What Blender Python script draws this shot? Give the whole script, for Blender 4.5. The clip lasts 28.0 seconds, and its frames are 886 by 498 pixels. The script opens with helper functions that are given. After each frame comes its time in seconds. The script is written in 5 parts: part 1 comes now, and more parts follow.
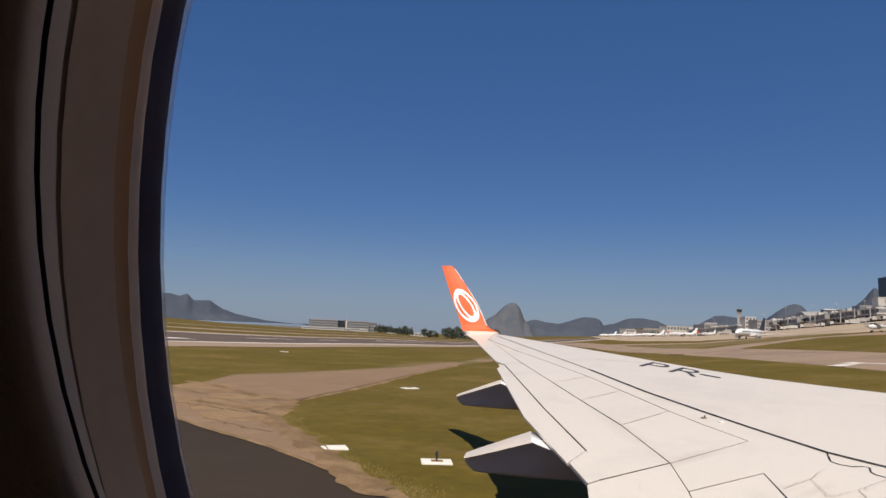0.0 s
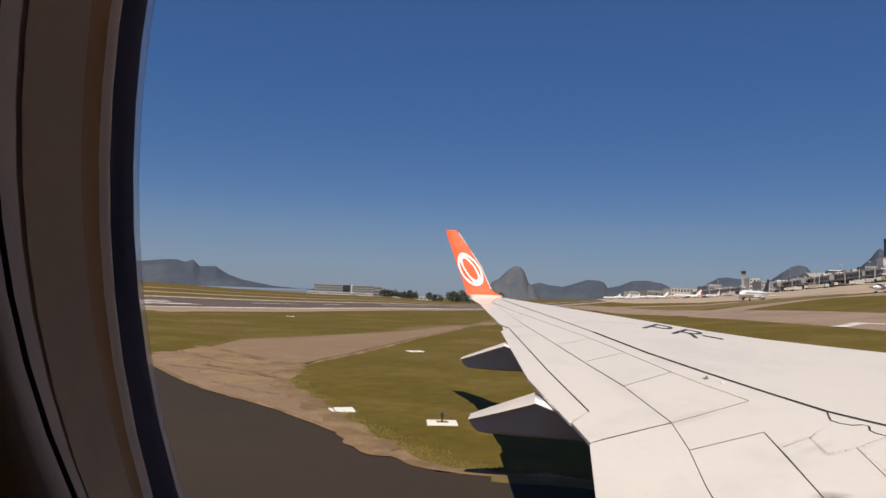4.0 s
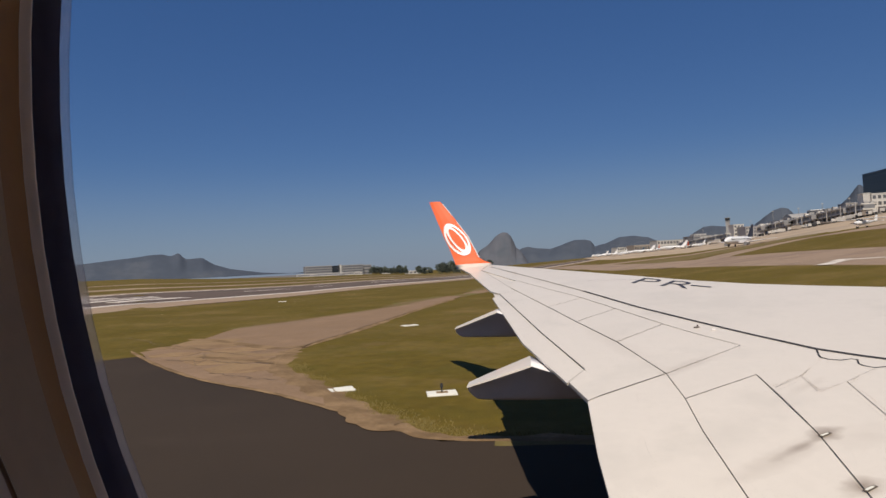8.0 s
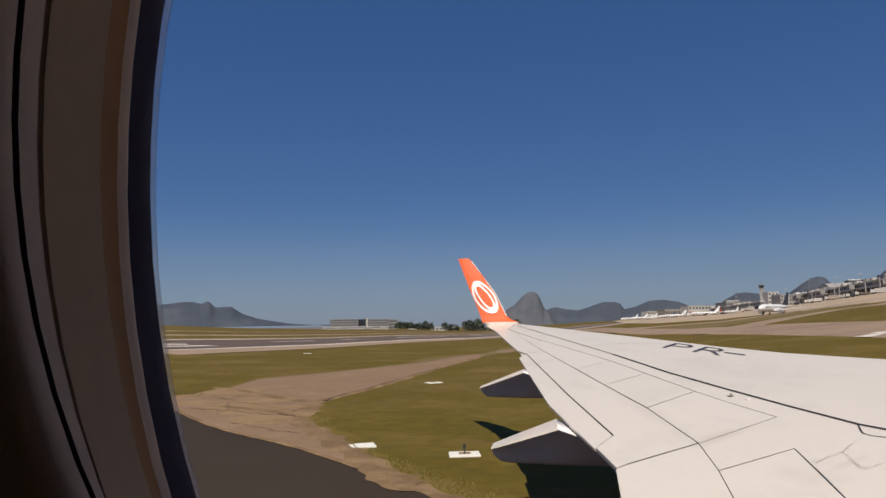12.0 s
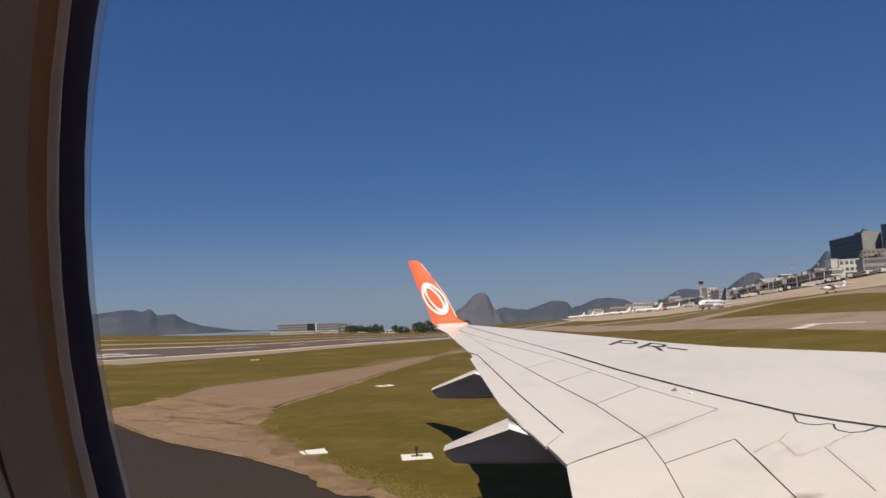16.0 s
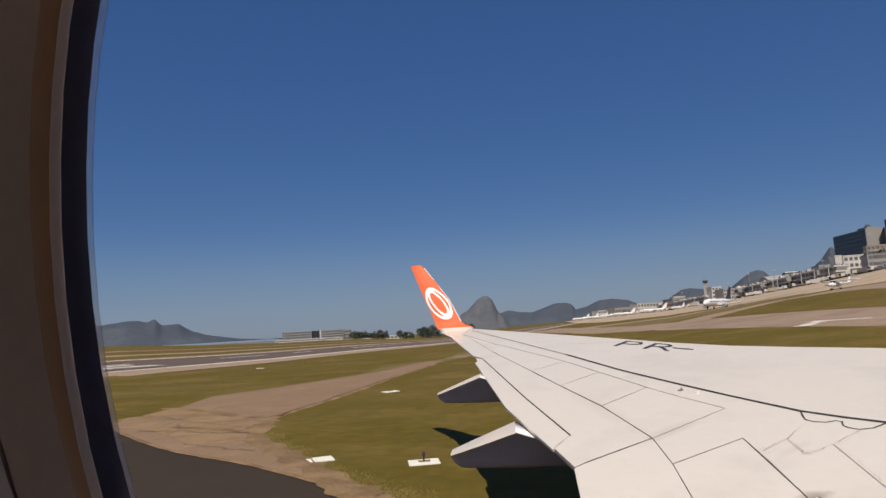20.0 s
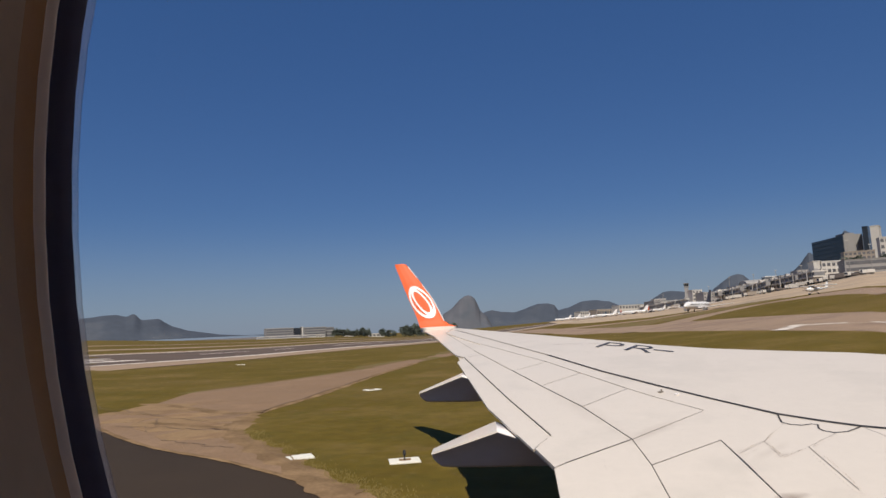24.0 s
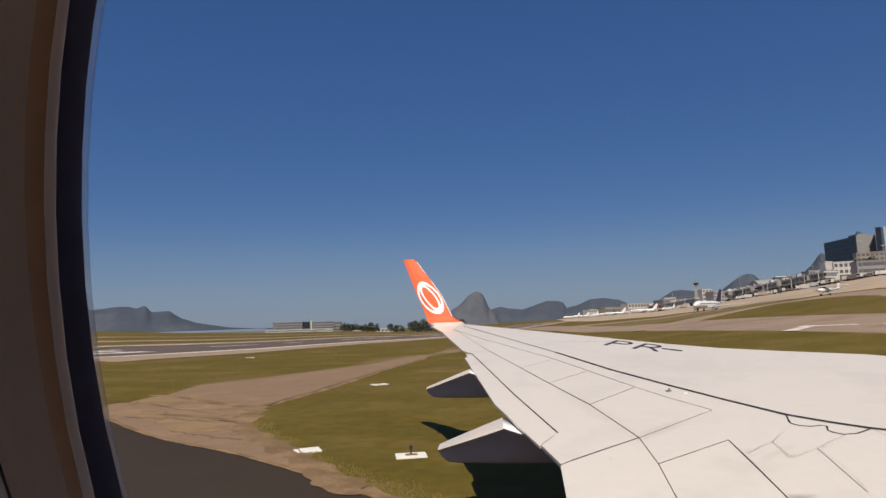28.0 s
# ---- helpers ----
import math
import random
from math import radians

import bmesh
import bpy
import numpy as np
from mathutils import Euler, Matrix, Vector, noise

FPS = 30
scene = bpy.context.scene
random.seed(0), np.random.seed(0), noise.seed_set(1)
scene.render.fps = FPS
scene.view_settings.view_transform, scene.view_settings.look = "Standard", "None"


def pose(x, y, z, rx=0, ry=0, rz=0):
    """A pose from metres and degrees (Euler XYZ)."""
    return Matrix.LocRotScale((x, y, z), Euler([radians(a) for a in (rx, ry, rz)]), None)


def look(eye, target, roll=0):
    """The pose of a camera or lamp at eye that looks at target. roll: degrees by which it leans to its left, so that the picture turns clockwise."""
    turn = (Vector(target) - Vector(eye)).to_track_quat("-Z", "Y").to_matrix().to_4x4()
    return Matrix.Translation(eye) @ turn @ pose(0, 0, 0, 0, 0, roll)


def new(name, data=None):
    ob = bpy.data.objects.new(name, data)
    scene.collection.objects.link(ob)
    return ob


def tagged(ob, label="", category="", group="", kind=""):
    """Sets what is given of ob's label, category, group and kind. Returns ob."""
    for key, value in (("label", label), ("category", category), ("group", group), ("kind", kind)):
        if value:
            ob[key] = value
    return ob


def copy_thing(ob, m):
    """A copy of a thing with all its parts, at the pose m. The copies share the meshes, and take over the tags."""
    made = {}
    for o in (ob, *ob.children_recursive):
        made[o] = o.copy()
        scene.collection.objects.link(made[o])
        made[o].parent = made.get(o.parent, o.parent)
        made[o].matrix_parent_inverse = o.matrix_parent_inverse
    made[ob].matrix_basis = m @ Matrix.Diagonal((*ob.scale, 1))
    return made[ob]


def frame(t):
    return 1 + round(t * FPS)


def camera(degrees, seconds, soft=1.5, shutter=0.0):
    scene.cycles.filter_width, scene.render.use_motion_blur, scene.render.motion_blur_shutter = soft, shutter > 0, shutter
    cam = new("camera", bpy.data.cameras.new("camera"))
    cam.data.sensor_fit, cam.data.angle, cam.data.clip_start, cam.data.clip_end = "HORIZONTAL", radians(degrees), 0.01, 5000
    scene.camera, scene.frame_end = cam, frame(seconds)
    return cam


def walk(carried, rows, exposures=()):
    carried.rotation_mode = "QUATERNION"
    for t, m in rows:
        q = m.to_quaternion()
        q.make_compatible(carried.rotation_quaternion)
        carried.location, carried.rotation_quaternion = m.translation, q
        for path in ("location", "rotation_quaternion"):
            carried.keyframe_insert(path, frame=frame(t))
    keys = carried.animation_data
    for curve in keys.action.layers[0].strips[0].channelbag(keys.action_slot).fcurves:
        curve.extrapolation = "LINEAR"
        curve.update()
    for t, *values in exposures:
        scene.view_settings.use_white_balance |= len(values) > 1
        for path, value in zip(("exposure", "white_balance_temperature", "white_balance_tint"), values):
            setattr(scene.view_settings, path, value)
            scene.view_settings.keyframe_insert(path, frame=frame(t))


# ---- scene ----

import mathutils
import mathutils.geometry

# ---- camera and its way ----
cam = camera(69.0, 28.0)
PATH = [
    (0, pose(-0.0050, -0.0046, 2.8961, 97.29, -2.31, 7.62)),
    (0.5, pose(-0.0045, -0.0045, 2.8961, 97.17, -1.75, 8.07)),
    (1, pose(-0.0048, -0.0049, 2.8952, 98.48, -0.06, 8.27)),
    (1.5, pose(-0.0010, -0.0068, 2.8927, 97.55, 0.31, 8.23)),
    (2, pose(0.0028, -0.0072, 2.8914, 96.47, 0.95, 8.14)),
    (2.5, pose(0.0024, -0.0067, 2.8926, 95.87, 0.13, 7.90)),
    (3, pose(0.0022, -0.0056, 2.8947, 94.73, -1.70, 8.13)),
    (3.5, pose(0.0022, -0.0036, 2.8978, 94.31, -1.93, 8.03)),
    (5.5, pose(0.0072, -0.0038, 2.8971, 93.73, -0.35, 8.14)),
    (6, pose(0.0079, -0.0067, 2.8925, 95.46, 1.72, 8.11)),
    (6.5, pose(0.0101, 0.0032, 2.9064, 90.94, 0.25, 7.75)),
    (7, pose(0.0083, -0.0040, 2.8969, 93.86, 1.49, 8.38)),
    (7.5, pose(0.0086, 0.0035, 2.9054, 92.60, 3.66, 6.34)),
    (8, pose(0.0111, 0.0019, 2.9026, 91.57, 3.04, 7.10)),
    (8.5, pose(0.0090, 0.0020, 2.9033, 91.31, -0.13, 7.22)),
    (9, pose(0.0048, -0.0048, 2.8942, 96.04, 0.74, 9.38)),
    (9.5, pose(0.0090, -0.0048, 2.8949, 95.33, 1.21, 10.16)),
    (10, pose(0.0016, -0.0048, 2.8945, 96.85, 0.92, 10.14)),
    (10.5, pose(0.0029, -0.0048, 2.8948, 96.63, 1.83, 9.98)),
    (11, pose(0.0003, -0.0048, 2.8946, 97.42, 1.49, 10.20)),
    (11.5, pose(0.0041, -0.0048, 2.8942, 96.29, 0.68, 9.35)),
    (12, pose(0.0028, -0.0047, 2.8944, 96.70, 0.93, 9.43)),
    (12.5, pose(0.0035, -0.0047, 2.8940, 96.31, 0.53, 8.74)),
    (13, pose(0.0016, -0.0009, 2.8982, 96.66, 2.08, 5.75)),
    (13.5, pose(-0.0010, 0.0007, 2.9005, 96.57, 1.27, 5.20)),
    (15.5, pose(0.0003, -0.0015, 2.8968, 96.87, 1.81, 5.59)),
    (16, pose(-0.0008, 0.0009, 2.9000, 96.74, 2.32, 5.04)),
    (16.5, pose(0.0043, -0.0001, 2.8990, 96.50, 1.98, 5.37)),
    (17, pose(-0.0009, 0.0008, 2.8993, 96.62, 1.86, 4.93)),
    (17.5, pose(0.0014, -0.0002, 2.8986, 96.73, 2.12, 5.36)),
    (18, pose(0.0011, 0.0011, 2.9004, 95.53, 1.01, 5.14)),
    (18.5, pose(0.0106, -0.0001, 2.8990, 96.62, 2.17, 5.25)),
    (19, pose(0.0005, -0.0021, 2.8963, 97.47, 3.57, 5.46)),
    (19.5, pose(0.0238, -0.0001, 2.8997, 97.33, 3.32, 5.73)),
    (20, pose(-0.0000, 0.0000, 2.9000, 97.16, 3.47, 5.44)),
    (20.5, pose(0.0118, 0.0001, 2.9001, 97.51, 3.79, 5.49)),
    (21, pose(-0.0017, 0.0002, 2.9003, 97.67, 3.98, 5.00)),
    (21.5, pose(-0.0024, -0.0001, 2.9002, 97.98, 3.90, 5.13)),
    (23.5, pose(-0.0016, 0.0003, 2.8989, 96.74, 1.48, 4.99)),
    (24, pose(-0.0034, 0.0029, 2.9017, 96.98, 2.66, 3.91)),
    (24.5, pose(-0.0026, 0.0022, 2.9018, 97.02, 3.06, 4.24)),
    (25, pose(-0.0034, 0.0038, 2.9034, 96.70, 2.81, 4.08)),
    (25.5, pose(-0.0013, 0.0011, 2.8997, 97.08, 3.44, 4.52)),
    (26, pose(-0.0022, 0.0002, 2.8986, 97.51, 3.25, 4.92)),
    (26.5, pose(-0.0019, 0.0014, 2.9006, 97.00, 2.80, 4.66)),
    (27, pose(-0.0010, 0.0011, 2.8994, 96.78, 3.30, 4.75)),
    (27.5, pose(-0.0013, 0.0003, 2.8991, 97.06, 2.72, 4.90)),
    (28, pose(-0.0015, 0.0011, 2.8997, 96.65, 1.88, 4.63)),
]
walk(cam, PATH, ((0.0, 0.14), (3.0, 0.12), (5.5, 0.0), (9.0, -0.05), (12.0, -0.04), (16.0, 0.0), (28.0, 0.0)))

EYE = 2.9

# ---- world, sun ----
SUN_ELEV, SUN_TURN = 54.5, 180.0
world = bpy.data.worlds.new("sky")
scene.world = world
world.use_nodes = True
wn, wl = world.node_tree.nodes, world.node_tree.links
sky_tex = wn.new("ShaderNodeTexSky")
sky_tex.sky_type = "NISHITA"
sky_tex.sun_disc = False
sky_tex.sun_elevation = radians(SUN_ELEV)
sky_tex.sun_rotation = radians(SUN_TURN)
sky_tex.altitude = 0
sky_tex.air_density = 1.0
sky_tex.dust_density = 0.3
sky_tex.ozone_density = 5.0
sat = wn.new("ShaderNodeHueSaturation")
sat.inputs["Saturation"].default_value = 1.1
sat.inputs["Hue"].default_value = 0.508
wl.new(sky_tex.outputs[0], sat.inputs["Color"])
veil = wn.new("ShaderNodeMix")
veil.data_type = "RGBA"
veil.inputs[0].default_value = 0.4
veil.inputs[7].default_value = (0.5, 1.9, 5.6, 1)
wl.new(sat.outputs[0], veil.inputs[6])
# pale summer haze low over the horizon, all round
sky_dir = wn.new("ShaderNodeTexCoord")
sky_sep = wn.new("ShaderNodeSeparateXYZ")
wl.new(sky_dir.outputs["Generated"], sky_sep.inputs[0])
low = wn.new("ShaderNodeMapRange")
low.interpolation_type = "SMOOTHERSTEP"
low.inputs["From Min"].default_value = 0.2
low.inputs["From Max"].default_value = -0.02
low.inputs["To Max"].default_value = 0.57
wl.new(sky_sep.outputs["Z"], low.inputs["Value"])
horizon = wn.new("ShaderNodeMix")
horizon.data_type = "RGBA"
horizon.inputs[7].default_value = (3.75, 4.6, 6.0, 1)
wl.new(low.outputs[0], horizon.inputs[0])
wl.new(veil.outputs[2], horizon.inputs[6])
wl.new(horizon.outputs[2], wn["Background"].inputs[0])
wn["Background"].inputs[1].default_value = 0.06
sun_data = bpy.data.lights.new("sun", "SUN")
sun_data.energy = 5.0
sun_data.angle = radians(0.53)
sun_data.color = (1.0, 0.9, 0.76)
sun = new("sun", sun_data)
sun.matrix_world = look((1.2, -39.5, 56.0), (0.0, 0.4, 0.0))
scene.view_settings.exposure = 0.0


# ---- materials ----
def mat(name, base, rough=0.6, metal=0.0, var=0.15, scale=3.0, fine=40.0, bump=0.0, bump_scale=60.0, second=None, amount=0.5, per=0.0, spec=0.5, coat=0.0, stretch=None):
    """Two scales of variation, an optional second colour in patches, bump and variation from object to object."""
    m = bpy.data.materials.new(name)
    m.use_nodes = True
    n, l = m.node_tree.nodes, m.node_tree.links
    bs = n["Principled BSDF"]
    bs.inputs["Roughness"].default_value = rough
    bs.inputs["Metallic"].default_value = metal
    bs.inputs["Specular IOR Level"].default_value = spec
    bs.inputs["Coat Weight"].default_value = coat
    bs.inputs["Coat Roughness"].default_value = 0.15
    geo = n.new("ShaderNodeNewGeometry")
    vec = geo.outputs["Position"]
    if stretch:
        mp = n.new("ShaderNodeMapping")
        mp.inputs["Scale"].default_value = stretch
        l.new(vec, mp.inputs["Vector"])
        vec = mp.outputs[0]
    big = n.new("ShaderNodeTexNoise")
    big.inputs["Scale"].default_value = 1.0 / scale
    big.inputs["Detail"].default_value = 5
    big.inputs["Roughness"].default_value = 0.6
    l.new(vec, big.inputs["Vector"])
    small = n.new("ShaderNodeTexNoise")
    small.inputs["Scale"].default_value = fine
    small.inputs["Detail"].default_value = 4
    l.new(vec, small.inputs["Vector"])
    col = n.new("ShaderNodeRGB")
    col.outputs[0].default_value = (*base, 1)
    out = col.outputs[0]
    if second:
        ramp = n.new("ShaderNodeMapRange")
        ramp.inputs["From Min"].default_value = 0.62 - 0.3 * amount
        ramp.inputs["From Max"].default_value = 0.78 - 0.3 * amount
        l.new(big.outputs["Fac"], ramp.inputs["Value"])
        mx = n.new("ShaderNodeMix")
        mx.data_type = "RGBA"
        mx.inputs[7].default_value = (*second, 1)
        l.new(ramp.outputs[0], mx.inputs[0])
        l.new(out, mx.inputs[6])
        out = mx.outputs[2]
    add = n.new("ShaderNodeMath")
    add.operation = "ADD"
    l.new(big.outputs["Fac"], add.inputs[0])
    l.new(small.outputs["Fac"], add.inputs[1])
    rng = n.new("ShaderNodeMapRange")
    rng.inputs["From Min"].default_value = 0.6
    rng.inputs["From Max"].default_value = 1.4
    rng.inputs["To Min"].default_value = 1 - var
    rng.inputs["To Max"].default_value = 1 + var
    l.new(add.outputs[0], rng.inputs["Value"])
    val = rng.outputs[0]
    if per:
        oi = n.new("ShaderNodeObjectInfo")
        pr = n.new("ShaderNodeMapRange")
        pr.inputs["To Min"].default_value = 1 - per
        pr.inputs["To Max"].default_value = 1 + per
        l.new(oi.outputs["Random"], pr.inputs["Value"])
        mu = n.new("ShaderNodeMath")
        mu.operation = "MULTIPLY"
        l.new(val, mu.inputs[0])
        l.new(pr.outputs[0], mu.inputs[1])
        val = mu.outputs[0]
    hsv = n.new("ShaderNodeHueSaturation")
    l.new(out, hsv.inputs["Color"])
    l.new(val, hsv.inputs["Value"])
    l.new(hsv.outputs[0], bs.inputs["Base Color"])
    if bump:
        bt = n.new("ShaderNodeTexNoise")
        bt.inputs["Scale"].default_value = bump_scale
        bt.inputs["Detail"].default_value = 5
        l.new(vec, bt.inputs["Vector"])
        bp = n.new("ShaderNodeBump")
        bp.inputs["Strength"].default_value = bump
        bp.inputs["Distance"].default_value = 0.02
        l.new(bt.outputs["Fac"], bp.inputs["Height"])
        l.new(bp.outputs[0], bs.inputs["Normal"])
    return m


M_GRASS = mat("mown_grass", (0.112, 0.079, 0.0108), 0.95, var=0.3, scale=6, fine=2.2, bump=0.6, bump_scale=14, second=(0.138, 0.094, 0.026), amount=0.42, spec=0.15)
M_STRAW = mat("straw", (0.15, 0.115, 0.04), 0.95, var=0.3, scale=2, fine=8, spec=0.1)
M_DRY = mat("dry_grass", (0.165, 0.115, 0.05), 0.95, var=0.25, scale=3, fine=6, bump=0.5, bump_scale=20, second=(0.12, 0.11, 0.03), amount=0.5, spec=0.15)
M_ASPHALT = mat("asphalt", (0.047, 0.034, 0.0245), 0.9, var=0.16, scale=7, fine=30, bump=0.3, bump_scale=120, second=(0.038, 0.028, 0.021), amount=0.5, spec=0.12)
M_RUNWAY = mat("runway_asphalt", (0.118, 0.085, 0.064), 0.85, var=0.16, scale=14, fine=10, second=(0.092, 0.067, 0.051), amount=0.5, spec=0.3)
M_CONC = mat("tan_concrete", (0.236, 0.155, 0.094), 0.85, var=0.22, scale=4, fine=12, bump=0.3, bump_scale=40, second=(0.205, 0.132, 0.077), amount=0.5, spec=0.2)
M_SLAB = mat("broken_concrete", (0.268, 0.176, 0.092), 0.9, var=0.22, scale=1.5, fine=14, bump=0.4, bump_scale=40, second=(0.2, 0.125, 0.068), amount=0.4, per=0.1, spec=0.2)
M_DIRT = mat("brown_dirt", (0.185, 0.12, 0.064), 0.95, var=0.3, scale=1.2, fine=14, bump=0.5, bump_scale=30, second=(0.235, 0.155, 0.085), amount=0.6, spec=0.1)
M_SHOULDER = mat("pale_shoulder_concrete", (0.31, 0.225, 0.15), 0.85, var=0.2, scale=8, fine=4, second=(0.27, 0.19, 0.13), amount=0.45, spec=0.3)
M_TAN = mat("taxiway_concrete", (0.3, 0.213, 0.145), 0.85, var=0.16, scale=6, fine=6, bump=0.2, bump_scale=40, second=(0.215, 0.15, 0.105), amount=0.5, spec=0.3)
M_APRON = mat("apron_concrete", (0.43, 0.325, 0.22), 0.85, var=0.12, scale=30, fine=2, second=(0.29, 0.23, 0.17), amount=0.5, spec=0.3)
M_MARK = mat("white_marking", (0.7, 0.62, 0.53), 0.7, var=0.2, scale=1.5, fine=20, second=(0.35, 0.3, 0.26), amount=0.35)
M_CRACK = mat("crack_filler", (0.12, 0.082, 0.052), 0.9, var=0.2)
# Matte grey water colour that carries the haze lying over the bay.
M_WATER = mat("sea_water", (0.17, 0.155, 0.15), 1.0, spec=0.0, var=0.1, scale=60, fine=0.3, bump=0.0)
M_WING = mat("wing_paint", (0.69, 0.622, 0.535), 0.4, var=0.035, scale=0.9, fine=12, second=(0.63, 0.57, 0.49), amount=0.4, coat=0.15, per=0.015)
M_WINGG = mat("wing_grey_paint", (0.74, 0.7, 0.68), 0.5, var=0.06, scale=0.6, fine=10)
M_SEAM = mat("seam_rubber", (0.03, 0.027, 0.026), 0.7, var=0.25, scale=0.5, fine=20)
M_SEAM2 = mat("panel_joint", (0.2, 0.17, 0.14), 0.7, var=0.3, scale=0.4, fine=20)
M_ORANGE = mat("orange_paint", (0.76, 0.105, 0.014), 0.6, var=0.04, scale=0.7, fine=8)
M_LOGO = mat("white_paint", (0.8, 0.78, 0.75), 0.35, var=0.04)
M_LETTER = mat("letter_paint", (0.045, 0.045, 0.055), 0.5, var=0.15, scale=0.3)
M_SEALANT = mat("old_sealant", (0.4, 0.31, 0.22), 0.8, var=0.35, scale=0.1, fine=40)
M_GRIME = mat("oil_grime", (0.09, 0.07, 0.05), 0.7, var=0.4, scale=0.2, fine=30)
M_PANEL = mat("cabin_panel", (0.34, 0.235, 0.165), 0.6, spec=0.2, var=0.06, scale=0.1, fine=300, bump=0.05, bump_scale=700)
M_REVEAL = mat("reveal_plastic", (0.36, 0.23, 0.14), 0.6, spec=0.12, var=0.06, scale=0.08, fine=200)
M_BROWN = mat("brown_trim", (0.27, 0.12, 0.034), 0.6, spec=0.12, var=0.08, scale=0.08, fine=200)
M_LIP = mat("grey_lip", (0.84, 0.61, 0.45), 0.5, var=0.05, scale=0.1, fine=200)
M_GASKET = mat("black_gasket", (0.058, 0.046, 0.068), 0.8, spec=0.2, var=0.15, scale=0.1, fine=150)
M_CABIN = mat("cabin_lining", (0.5, 0.44, 0.37), 0.7, var=0.06)
M_CARPET = mat("carpet", (0.05, 0.055, 0.08), 0.95, var=0.2, fine=80)
M_FUSE = mat("fuselage_paint", (0.74, 0.73, 0.71), 0.35, var=0.04, coat=0.2)
M_PLATE = mat("marker_plate", (0.72, 0.7, 0.62), 0.8, var=0.12, scale=0.4, fine=30)
M_DARK = mat("dark_metal", (0.04, 0.04, 0.042), 0.5, metal=0.3, var=0.15)
# Blue-grey hill and rock colours have the distance haze put into them.
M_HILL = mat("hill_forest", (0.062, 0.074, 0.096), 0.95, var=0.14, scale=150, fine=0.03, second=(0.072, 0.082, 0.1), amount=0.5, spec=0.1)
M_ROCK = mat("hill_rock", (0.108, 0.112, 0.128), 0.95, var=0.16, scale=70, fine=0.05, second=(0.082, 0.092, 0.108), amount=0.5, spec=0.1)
# Leaf green lightened and greyed: haze before the far trees is in the colour.
M_LEAF = mat("tree_leaves", (0.095, 0.11, 0.088), 0.85, var=0.35, scale=6, fine=0.8, per=0.2, spec=0.2)
M_BARK = mat("bark", (0.09, 0.07, 0.05), 0.9, var=0.2)
M_WALLW = mat("white_render", (0.53, 0.5, 0.455), 0.8, var=0.1, scale=10, fine=1.5, per=0.12)
M_WALLT = mat("tan_render", (0.32, 0.27, 0.22), 0.8, var=0.1, scale=10, fine=1.5, per=0.15)
M_WALLG = mat("grey_render", (0.27, 0.26, 0.25), 0.8, var=0.1, scale=10, fine=1.5, per=0.15)
M_DGLASS = mat("dark_glazing", (0.022, 0.026, 0.032), 0.15, var=0.2, scale=6, fine=0.5, spec=0.6)
# Far windows, lighter than the dark glazing: haze is put into the colour.
M_FGLASS = mat("far_glazing", (0.115, 0.115, 0.12), 0.3, var=0.2, scale=6, fine=0.5, spec=0.5)
M_BGLASS = mat("blue_glazing", (0.03, 0.06, 0.1), 0.15, var=0.2, scale=8, fine=0.5, spec=0.6)
# Still paler window colour, with haze mixed in, for piers and annexe.
M_PGLASS = mat("pale_glazing", (0.21, 0.21, 0.215), 0.35, var=0.2, scale=6, fine=0.5, spec=0.5)
M_CONCG = mat("grey_concrete", (0.36, 0.34, 0.32), 0.8, var=0.12, scale=10, fine=1.0, per=0.12)
M_ROOF = mat("roof_metal", (0.42, 0.42, 0.42), 0.5, metal=0.2, var=0.12, scale=8)
M_RUBBER = mat("tyre_rubber", (0.02, 0.02, 0.02), 0.8, var=0.1)
M_NAVY = mat("navy_tail_paint", (0.02, 0.026, 0.045), 0.5, var=0.1)
M_TRUCK = mat("truck_paint", (0.12, 0.1, 0.09), 0.5, var=0.1)


def glass(name):
    m = bpy.data.materials.new(name)
    m.use_nodes = True
    b = m.node_tree.nodes["Principled BSDF"]
    b.inputs["Base Color"].default_value = (0.97, 0.98, 1.0, 1)
    b.inputs["Roughness"].default_value = 0.0
    b.inputs["IOR"].default_value = 1.12
    b.inputs["Transmission Weight"].default_value = 1.0
    return m


M_GLASS = glass("acrylic_pane")


def haze(name):
    """Clouded plastic: most light passes, some is scattered."""
    m = bpy.data.materials.new(name)
    m.use_nodes = True
    n, l = m.node_tree.nodes, m.node_tree.links
    clear = n.new("ShaderNodeBsdfTransparent")
    milky = n.new("ShaderNodeBsdfTranslucent")
    milky.inputs["Color"].default_value = (0.6, 0.55, 0.56, 1)
    mix = n.new("ShaderNodeMixShader")
    mix.inputs[0].default_value = 0.3
    l.new(clear.outputs[0], mix.inputs[1])
    l.new(milky.outputs[0], mix.inputs[2])
    l.new(mix.outputs[0], n["Material Output"].inputs["Surface"])
    return m


M_FROST = haze("hazy_acrylic")


